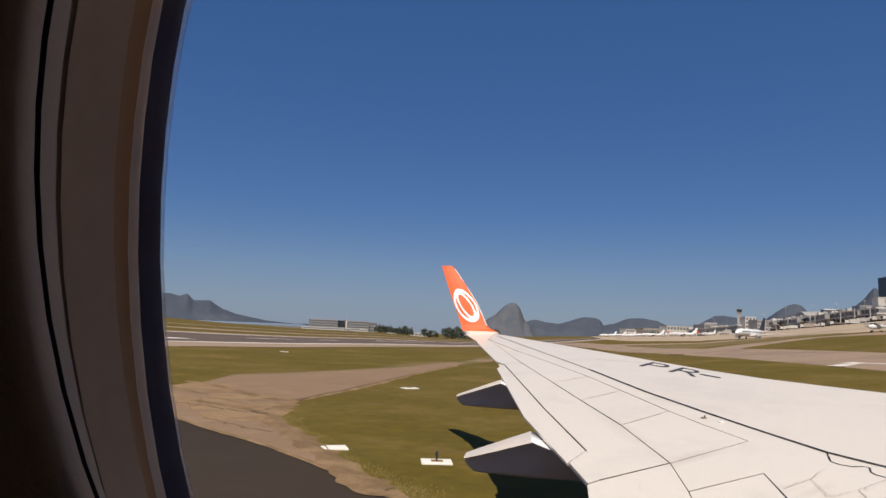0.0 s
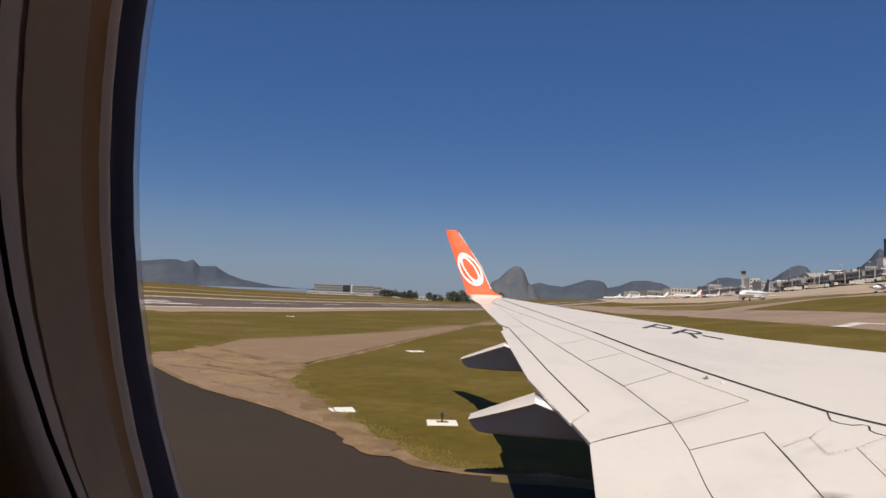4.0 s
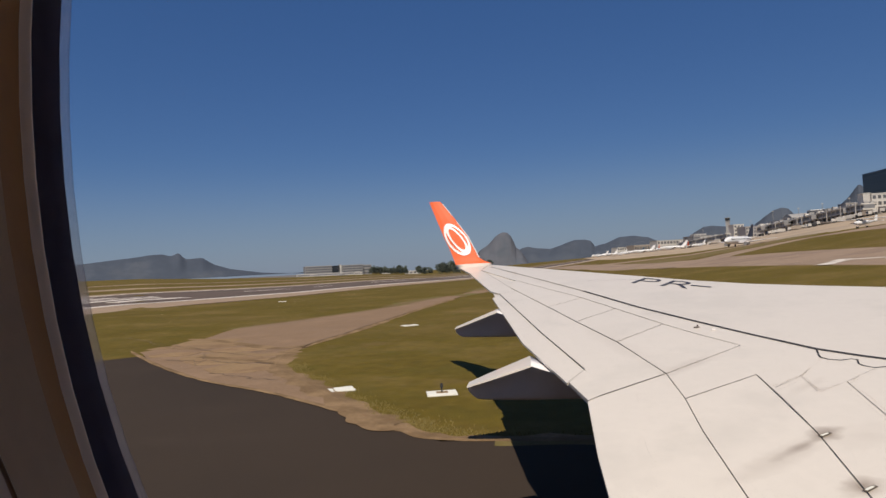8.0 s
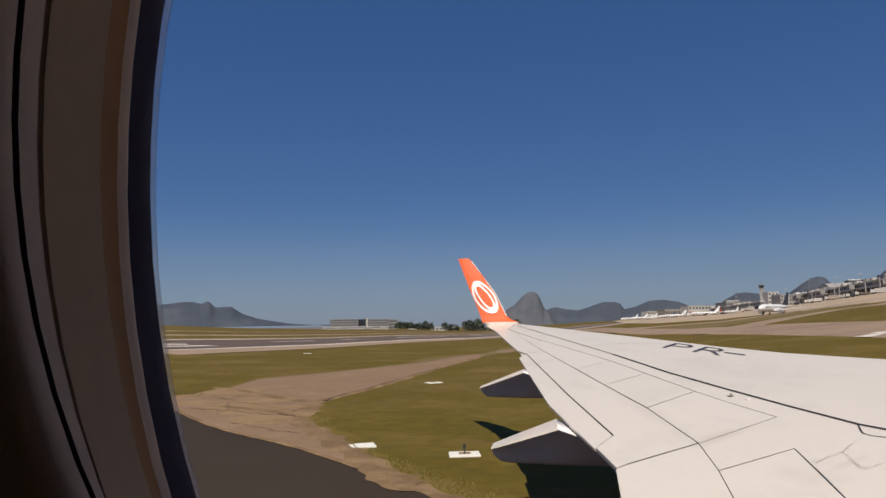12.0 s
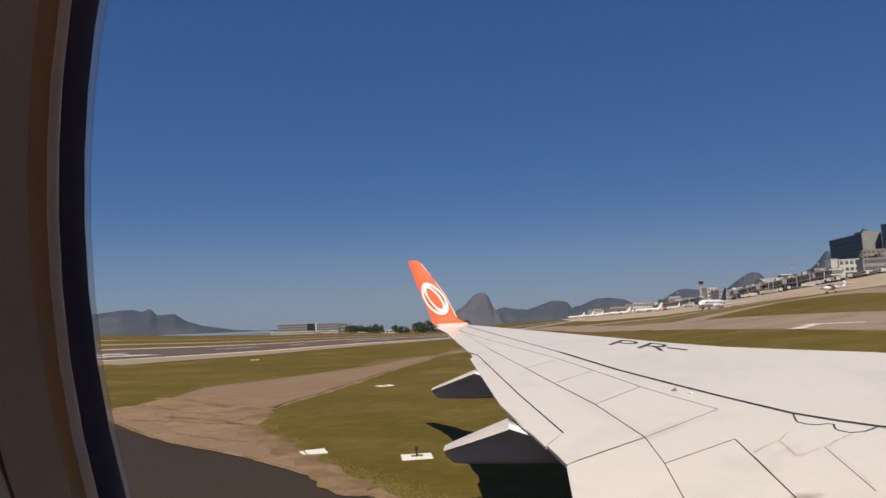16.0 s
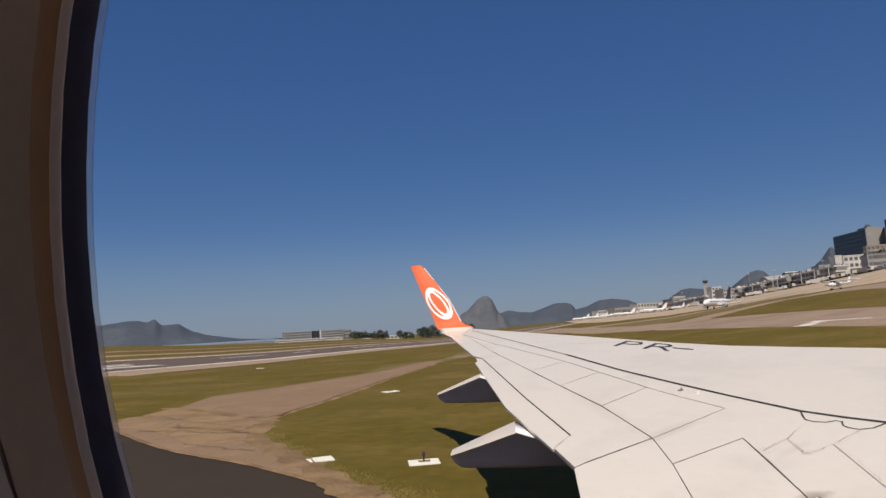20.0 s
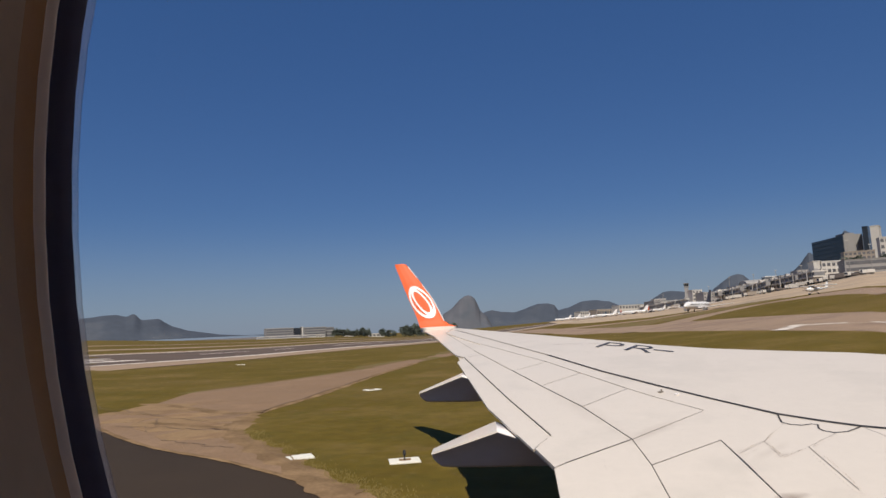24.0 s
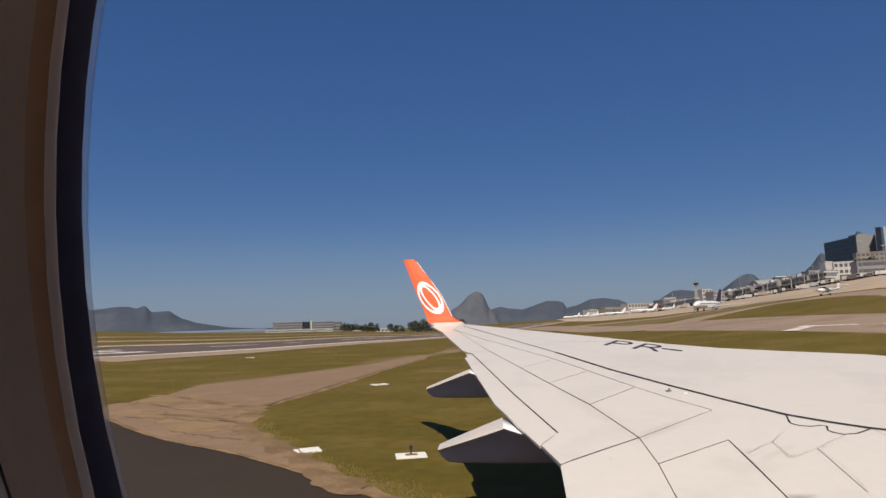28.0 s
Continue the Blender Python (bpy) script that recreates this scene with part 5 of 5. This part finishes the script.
# long boarding pier: two slabs on columns, following the rise of the ground
def pier(label, az0, r0, az1, r1, n, h1, h2, deep):
    a, b = Vector(bearing(az0, r0)), Vector(bearing(az1, r1))
    p = empty("terminal_pier", label, "pier", "terminal blocks", at=tuple(a))
    d = b - a
    side = Vector((d.y, -d.x, 0)).normalized() * deep
    if side.y > 0:
        side = -side

    def slab(name, z0, z1, s0, s1, m):
        lp = []
        for q in (Vector((0, 0, 0)), d):
            lp.append([q + side * s0 + Vector((0, 0, z0)), q + side * s1 + Vector((0, 0, z0)), q + side * s1 + Vector((0, 0, z1)), q + side * s0 + Vector((0, 0, z1))])
        part(name, rings(bmesh.new(), lp), m, p)

    slab("deck", h1, h1 + 0.9, -1, 1, M_WALLW)
    slab("roof", h2, h2 + 0.8, -1.15, 1.15, M_WALLW)
    slab("glazing", h1 + 0.9, h2, -0.8, 0.8, M_PGLASS)
    slab("back_wall", -1, h1, -1, -0.8, M_WALLG)
    col = mesh_of("column", boxed(-0.35, 0.35, -0.35, 0.35, -1.5, h1), M_CONCG)
    mul = mesh_of("mullion", boxed(-0.2, 0.2, -0.25, 0.25, h1 + 0.9, h2), M_WALLW)
    for i in range(n):
        for me, o in ((col, 0.9), (mul, 0.85)):
            ob = new(me.name, me)
            ob.parent = p
            ob.location = d * ((i + 0.5) / n) + side * o
    rnd = random.Random(n * 7 + int(r0))
    for i in range(2 * n):
        at = d * rnd.uniform(0.02, 0.98) + side * rnd.uniform(-0.7, 0.9)
        w, h = rnd.uniform(0.8, 3.2), rnd.uniform(0.5, 2.2)
        ob = part("roof_unit", boxed(-w / 2, w / 2, -1, 1, h2 + 0.8, h2 + 0.8 + h), rnd.choice((M_WALLW, M_WALLW, M_CONCG, M_WALLG)), p)
        ob.location = at
    for i in range(0, n, 3):
        ob = part("pylon", boxed(-0.25, 0.25, -0.25, 0.25, -1.5, h2 + rnd.uniform(0.8, 2.2)), M_CONCG, p)
        ob.location = d * ((i + 1.0) / n) + side * 1.25


pier("long grey boarding pier on columns with a flat roof", 19.2, 585, 22.6, 520, 14, 3.4, 6.6, 4.0)
pier("long pale boarding pier on columns with a flat roof", 22.4, 515, 26.6, 452, 14, 3.6, 6.8, 4.0)
pier("low grey boarding pier before the hangars", 13.2, 790, 17.2, 640, 16, 3.0, 6.0, 4.0)


# roof plant and sheds, small and mixed
random.seed(44)
for k in range(34):
    az = random.uniform(7.5, 27.2)
    r = float(np.interp(az, (7.5, 12, 17, 22, 27.2), (1050, 860, 640, 540, 470))) * random.uniform(0.95, 1.0)
    x, y, z = bearing(az, r)
    w, h = random.uniform(2.5, 7), random.uniform(2, 4.5)
    up = random.choice((0, 0, 7.2, 8.0)) if az > 18 else 0
    m = random.choice((M_WALLW, M_WALLW, M_CONCG, M_WALLG, M_WALLT))
    if up:
        continue
    b = empty("service_shed", "small pale service shed beside the apron", "shed", "service sheds", at=(x, y, z), turn=-az + random.uniform(-30, 30))
    part("wall", boxed(-w / 2, w / 2, -2, 2, -1, h), m, b)
    part("roof", boxed(-w / 2 - 0.2, w / 2 + 0.2, -2.2, 2.2, h, h + 0.3), M_ROOF, b)
    part("door", boxed(-0.6, 0.6, -2.06, -1.9, 0, h * 0.7), M_FGLASS, b)


# ---- parked aircraft ----
def jet(label, at, turn, size, tail_m):
    """A parked airliner: body, wings, engines, tail and legs."""
    a = empty("parked_airliner", label, "airplane", "parked airliners", at=at, turn=turn)
    s = size
    loops = []
    for xx, k, dz in ((-17, 0.08, 0.9), (-13, 0.5, 0.5), (-8, 0.95, 0.05), (0, 1, 0), (11, 1, 0), (14, 0.82, -0.1), (16, 0.45, -0.35), (16.8, 0.1, -0.5)):
        loops.append([(xx * s, 1.88 * k * s * math.cos(i * math.pi / 7), (3.3 + dz + 1.95 * k * math.sin(i * math.pi / 7)) * s) for i in range(14)])
    part("body", rings(bmesh.new(), loops), M_FUSE, a, smooth=True)
    for sd in (-1, 1):
        part("wing", rings(bmesh.new(), [[(4.5 * s, 1.5 * sd * s, 2.2 * s), (-3.0 * s, 1.5 * sd * s, 2.2 * s), (-3.0 * s, 1.5 * sd * s, 1.7 * s), (4.5 * s, 1.5 * sd * s, 1.7 * s)], [(-3.4 * s, 16.5 * sd * s, 3.6 * s), (-5.0 * s, 16.5 * sd * s, 3.6 * s), (-5.0 * s, 16.5 * sd * s, 3.45 * s), (-3.4 * s, 16.5 * sd * s, 3.45 * s)]]), M_WINGG, a)
        part("engine", tube(bmesh.new(), (5.2 * s, 4.9 * sd * s, 1.35 * s), (1.2 * s, 4.9 * sd * s, 1.45 * s), 0.95 * s, 0.7 * s, 14), M_WALLG, a)
        part("tailplane", rings(bmesh.new(), [[(-12.5 * s, 0.5 * sd * s, 4.5 * s), (-15.5 * s, 0.5 * sd * s, 4.5 * s), (-15.5 * s, 0.5 * sd * s, 4.3 * s), (-12.5 * s, 0.5 * sd * s, 4.3 * s)], [(-15.6 * s, 6.5 * sd * s, 5.0 * s), (-17.0 * s, 6.5 * sd * s, 5.0 * s), (-17.0 * s, 6.5 * sd * s, 4.9 * s), (-15.6 * s, 6.5 * sd * s, 4.9 * s)]]), M_WINGG, a)
        part("main_leg", tube(bmesh.new(), (-0.5 * s, 2.6 * sd * s, 0), (-0.5 * s, 2.6 * sd * s, 2 * s), 0.4 * s, 0.2 * s, 8), M_DARK, a)
    part("fin", rings(bmesh.new(), [[(-10 * s, -0.2 * s, 5 * s), (-15.8 * s, -0.2 * s, 5 * s), (-15.8 * s, 0.2 * s, 5 * s), (-10 * s, 0.2 * s, 5 * s)], [(-15.6 * s, -0.1 * s, 11.5 * s), (-17.8 * s, -0.1 * s, 11.5 * s), (-17.8 * s, 0.1 * s, 11.5 * s), (-15.6 * s, 0.1 * s, 11.5 * s)]]), tail_m, a)
    part("nose_leg", tube(bmesh.new(), (13 * s, 0, 0), (13 * s, 0, 2 * s), 0.35 * s, 0.15 * s, 8), M_DARK, a)
    part("window_row", boxed(-10 * s, 13 * s, -1.9 * s, 1.9 * s, 3.75 * s, 3.98 * s), M_DGLASS, a)
    return a


jet("white airliner with a dark tail parked on the apron", bearing(17.7, 226), 229, 0.62, M_NAVY)
jet("white airliner parked far along the apron", bearing(8.3, 720), 215, 0.62, M_FUSE)
jet("white airliner parked far along the apron", bearing(10.2, 700), 170, 0.7, M_FUSE)
jet("white airliner parked at the terminal pier", bearing(12.6, 640), 165, 0.75, M_FUSE)
jet("white airliner parked at the far hangars", bearing(6.6, 900), 190, 0.7, M_FUSE)
for az, r, tn, sz, tm in ((9.0, 860, 200, 0.7, M_TRUCK), (9.6, 960, 170, 0.7, M_BGLASS), (7.4, 1000, 190, 0.75, M_FUSE), (13.6, 700, 240, 0.6, M_ORANGE), (11.9, 930, 185, 0.75, M_DARK), (10.8, 760, 235, 0.6, M_TRUCK), (14.6, 600, 215, 0.5, M_FUSE)):
    jet("white airliner in the row before the hangars", bearing(az, r), tn, sz, tm)
jet("white airliner parked nose in at the hangars", bearing(11.4, 820), 250, 0.7, M_ORANGE)


def light_plane(at, turn):
    a = empty("light_airplane", "small white high-wing propeller airplane on the grass edge", "airplane", at=at, turn=turn)
    loops = [[(xx, k * math.cos(i * math.pi / 5), 1.3 + dz + k * 1.1 * math.sin(i * math.pi / 5)) for i in range(10)] for xx, k, dz in ((-4.6, 0.1, 0.3), (-1.8, 0.34, 0.1), (0, 0.52, 0), (1.4, 0.48, -0.05), (2.4, 0.3, -0.15), (2.6, 0.08, -0.15))]
    part("body", rings(bmesh.new(), loops), M_FUSE, a, smooth=True)
    part("wing", boxed(-0.6, 0.9, -5.4, 5.4, 2.0, 2.16, 0.05), M_FUSE, a)
    part("tailplane", boxed(-4.8, -4.0, -1.7, 1.7, 1.6, 1.68, 0.03), M_FUSE, a)
    part("fin", rings(bmesh.new(), [[(-3.8, -0.06, 1.6), (-4.8, -0.06, 1.6), (-4.8, 0.06, 1.6), (-3.8, 0.06, 1.6)], [(-4.5, -0.04, 3.0), (-5.1, -0.04, 3.0), (-5.1, 0.04, 3.0), (-4.5, 0.04, 3.0)]]), M_FUSE, a)
    for sd in (-1, 1):
        part("strut", tube(bmesh.new(), (0.3, 0.5 * sd, 0.95), (0.3, 3.0 * sd, 2.0), 0.05, n=6), M_FUSE, a)
        part("wheel", tube(bmesh.new(), (0.1, 1.1 * sd - 0.1, 0.24), (0.1, 1.1 * sd + 0.1, 0.24), 0.24, n=12), M_RUBBER, a)
        part("gear_leg", tube(bmesh.new(), (0.1, 0.4 * sd, 0.8), (0.1, 1.1 * sd, 0.24), 0.06, n=6), M_FUSE, a)
    part("nose_wheel", tube(bmesh.new(), (1.9, -0.08, 0.2), (1.9, 0.08, 0.2), 0.2, n=12), M_RUBBER, a)
    part("nose_leg", tube(bmesh.new(), (1.9, 0, 0.2), (1.9, 0, 0.9), 0.05, n=6), M_FUSE, a)
    part("windscreen", boxed(0.5, 1.25, -0.5, 0.5, 1.7, 2.02, 0.05), M_DGLASS, a)
    part("propeller", boxed(2.6, 2.66, -0.9, 0.9, 1.1, 1.22, 0.02), M_DARK, a)


light_plane(bearing(26.1, 174), 208)


# service vehicles on the apron
def truck(label, at, turn, L, H, paint):
    t = empty("service_truck", label, "truck", "service vehicles", at=at, turn=turn)
    part("cargo_body", boxed(-L / 2, L / 2 - 2.2, -1.2, 1.2, 0.9, H, 0.08), paint, t)
    part("cab", boxed(L / 2 - 2.1, L / 2, -1.15, 1.15, 0.7, 2.5, 0.15), M_WALLW, t)
    part("windscreen", boxed(L / 2 - 0.5, L / 2 + 0.03, -1.0, 1.0, 1.5, 2.25), M_DGLASS, t)
    part("chassis", boxed(-L / 2 + 0.2, L / 2 - 0.2, -0.9, 0.9, 0.5, 0.9), M_DARK, t)
    for wx in (-L / 2 + 1.0, L / 2 - 1.2):
        for sd in (-1, 1):
            part("wheel", tube(bmesh.new(), (wx, sd * 1.05 - 0.15, 0.5), (wx, sd * 1.05 + 0.15, 0.5), 0.5, n=14), M_RUBBER, t)


for az, r, tn, L, H, p, lb in ((27.6, 405, 150, 11, 3.6, M_TRUCK, "dark brown tank truck on the apron"), (28.6, 410, 140, 7, 3.0, M_WALLT, "tan box truck on the apron"), (29.6, 400, 150, 6, 2.6, M_DARK, "dark van parked on the apron"), (24.6, 430, 150, 7, 3.0, M_WALLW, "white box truck on the apron"), (22.8, 470, 150, 6, 2.6, M_DARK, "dark van parked on the apron"), (20.6, 500, 150, 7, 3.0, M_WALLW, "white box truck on the apron"), (18.2, 560, 150, 6, 2.6, M_WALLG, "grey van parked on the apron"), (14.4, 640, 150, 7, 3.0, M_WALLW, "white box truck on the apron")):
    truck(lb, bearing(az, r), tn, L, H, p)

random.seed(77)
KINDS = ((6, 2.6, M_WALLW, "white van parked before the terminal"), (5, 2.2, M_DARK, "dark van parked before the terminal"), (8, 3.2, M_WALLT, "tan box truck parked before the terminal"), (7, 3.0, M_WALLW, "white box truck parked before the terminal"), (9, 2.0, M_TRUCK, "low brown baggage truck before the terminal"))
for k in range(36):
    az = random.uniform(9, 30)
    r = float(np.interp(az, (9, 13, 17, 20, 23, 27, 30), (900, 720, 600, 540, 490, 435, 410))) * random.uniform(0.93, 0.985)
    L, H, p, lb = random.choice(KINDS)
    truck(lb, bearing(az, r), random.uniform(110, 200), L, H, p)

# ---- the town, beyond the terminal ----
random.seed(21)
CITY = ((33.4, 820, 22, 40, M_WALLG), (35.2, 900, 20, 62, M_DGLASS), (36.6, 860, 26, 34, M_WALLT), (38.4, 980, 22, 70, M_WALLG), (40.2, 900, 30, 48, M_BGLASS), (42.5, 1000, 34, 44, M_WALLT), (44.8, 950, 26, 52, M_WALLG), (47.0, 1020, 30, 90, M_BGLASS), (49.4, 960, 30, 40, M_WALLW), (52.0, 1050, 24, 66, M_WALLG), (54.4, 1000, 28, 54, M_WALLT), (57.0, 1080, 24, 60, M_WALLG), (60.0, 1000, 30, 46, M_WALLW), (63.0, 1100, 30, 72, M_DGLASS))
for az, r, w, h, m in CITY:
    g = m in (M_BGLASS, M_DGLASS)
    block("blue-grey glass city tower" if g else "tall concrete city block with window rows", az, r, w, w * 0.8, h, m, M_DGLASS, max(6, int(h / 6)), 6, random.uniform(-15, 15), category="tower block", group="city towers", name="tower_block", band=g)


# ---- trees ----
def tree(at, h, seed, label="dark green leafy tree at the airfield edge"):
    rnd = random.Random(seed)
    t = empty("tree", label, "tree", "trees", at=at)
    bm = bmesh.new()
    tube(bm, (0, 0, -0.6), (0, 0, h * 0.45), h * 0.035, h * 0.02, 7)
    for k in range(5):
        a = rnd.uniform(0, 6.28)
        tube(bm, (0, 0, h * rnd.uniform(0.25, 0.45)), (math.cos(a) * h * 0.28, math.sin(a) * h * 0.28, h * rnd.uniform(0.5, 0.8)), h * 0.014, h * 0.006, 5)
    part("trunk", bm, M_BARK, t)
    vs, fs = [], []
    for c in range(22):
        a, rr = rnd.uniform(0, 6.28), rnd.uniform(0, 0.42) * h
        cx, cy, cz = rr * math.cos(a), rr * math.sin(a), h * rnd.uniform(0.2, 0.88)
        cr = h * rnd.uniform(0.12, 0.2)
        for k in range(46):
            d = Vector((rnd.gauss(0, 1), rnd.gauss(0, 1), rnd.gauss(0, 0.8))).normalized() * cr * rnd.uniform(0.5, 1.05)
            p = Vector((cx, cy, cz)) + d
            s = h * rnd.uniform(0.045, 0.08)
            u = Vector((rnd.gauss(0, 1), rnd.gauss(0, 1), rnd.gauss(0, 1))).normalized() * s
            w = u.cross(Vector((rnd.gauss(0, 1), rnd.gauss(0, 1), rnd.gauss(0, 1)))).normalized() * s
            b = len(vs)
            vs += [p - u, p + w * 0.6, p + u, p - w * 0.6]
            fs.append((b, b + 1, b + 2, b + 3))
    me = bpy.data.meshes.new("crown")
    me.from_pydata(vs, [], fs)
    me.materials.append(M_LEAF)
    cr = new("crown", me)
    cr.parent = t
    return t


protos = [tree(bearing(-13.2, 770), 10.0, 1), tree(bearing(-12.8, 775), 9.5, 2), tree(bearing(-8.7, 760), 8.5, 3)]
random.seed(8)
for i, az in enumerate((-13.4, -13.1, -12.6, -12.3, -12.0, -11.7, -11.4, -11.1, -10.8, -10.5, -9.2, -8.8, -8.3, -7.2, -6.8, -6.5, -6.2, -5.9, -5.6, -5.3, -5.0, -4.7, -4.4, -4.1, -3.6, -3.1, 27.0, 28.2, 29.0, 31.0, 32.4, 33.6)):
    r = random.uniform(760, 820) if az < -7.5 else (random.uniform(700, 760) if az < 0 else random.uniform(480, 500))
    x, y, z = bearing(az, r)
    ob = copy_thing(protos[i % 3], pose(x, y, z, 0, 0, random.uniform(0, 360)))
    k = random.uniform(0.8, 1.15) * (1.35 if az > -7.5 else 1.0)
    ob.scale = (k * 1.1, k * 1.1, k)


# ---- small things in the near grass ----
def marker(x, y, s=1.0, turn=0.0, post=False, split=False, label="square white concrete marker plate lying in the grass"):
    m = empty("marker_plate", label, "marker", "grass markers", at=(x, y, land(x, y)), turn=turn)
    if split:
        part("plate", boxed(-0.24 * s, 0.46 * s, -0.36 * s, 0.42 * s, -0.02, 0.035, 0.01), M_PLATE, m)
        part("side_plate", boxed(-0.5 * s, -0.29 * s, -0.42 * s, 0.3 * s, -0.02, 0.035, 0.01), M_PLATE, m)
    else:
        part("plate", boxed(-0.48 * s, 0.48 * s, -0.38 * s, 0.38 * s, -0.02, 0.03, 0.01), M_PLATE, m)
        part("lamp_pit", boxed(-0.17 * s, 0.2 * s, -0.1 * s, 0.2 * s, 0.01, 0.036, 0.004), M_DIRT, m, "dark earth-filled lamp pit")
    if post:
        part("lamp", tube(tube(bmesh.new(), (0, 0, 0.03), (0, 0, 0.15), 0.018, n=8), (0, 0, 0.15), (0, 0, 0.24), 0.04, 0.028, 10), M_DARK, m, "small dark taxiway lamp")


marker(-4.6, 15.5, 0.68, 25, split=True, label="square white concrete plate with a narrow side slab in the grass")
marker(-26.0, 67.0, 0.9, 20)
marker(-5.9, 32.4, 0.8, 35)
marker(-2.0, 14.7, 0.72, 12, True, label="square white concrete plate with a small dark lamp in the grass")

# short grass round the near edge
random.seed(3)
vs, fs = [], []
EDGE = smooth_line([(14, 10.8), (6, 10.8), (-0.8, 10.9), (-2.6, 12.2), (-4.3, 14.4), (-6.3, 17.3), (-7.8, 20.0)], 10)
for k in range(3600):
    p = random.choice(EDGE)
    x, y = p[0] + random.gauss(0.15, 0.3), p[1] + random.gauss(0.12, 0.14)
    if y < p[1] - 0.15 or x < p[0] - 0.3 and p[1] > 11:
        continue
    h = random.uniform(0.015, 0.048)
    a = random.uniform(-0.5, 0.5)
    w = random.uniform(0.006, 0.014)
    dx, dy = math.cos(a) * w, math.sin(a) * w
    lx, ly = random.uniform(-0.03, 0.03), random.uniform(0.0, 0.05)
    b = len(vs)
    vs += [(x - dx, y - dy, 0), (x + dx, y + dy, 0), (x + lx, y + ly, h)]
    fs.append((b, b + 1, b + 2))
me = bpy.data.meshes.new("grass_tufts")
me.from_pydata(vs, [], fs)
me.materials.append(M_STRAW)
tagged(new("grass_tufts", me), "dry straw-coloured grass tufts along the taxiway edge", "grass", kind="stuff")
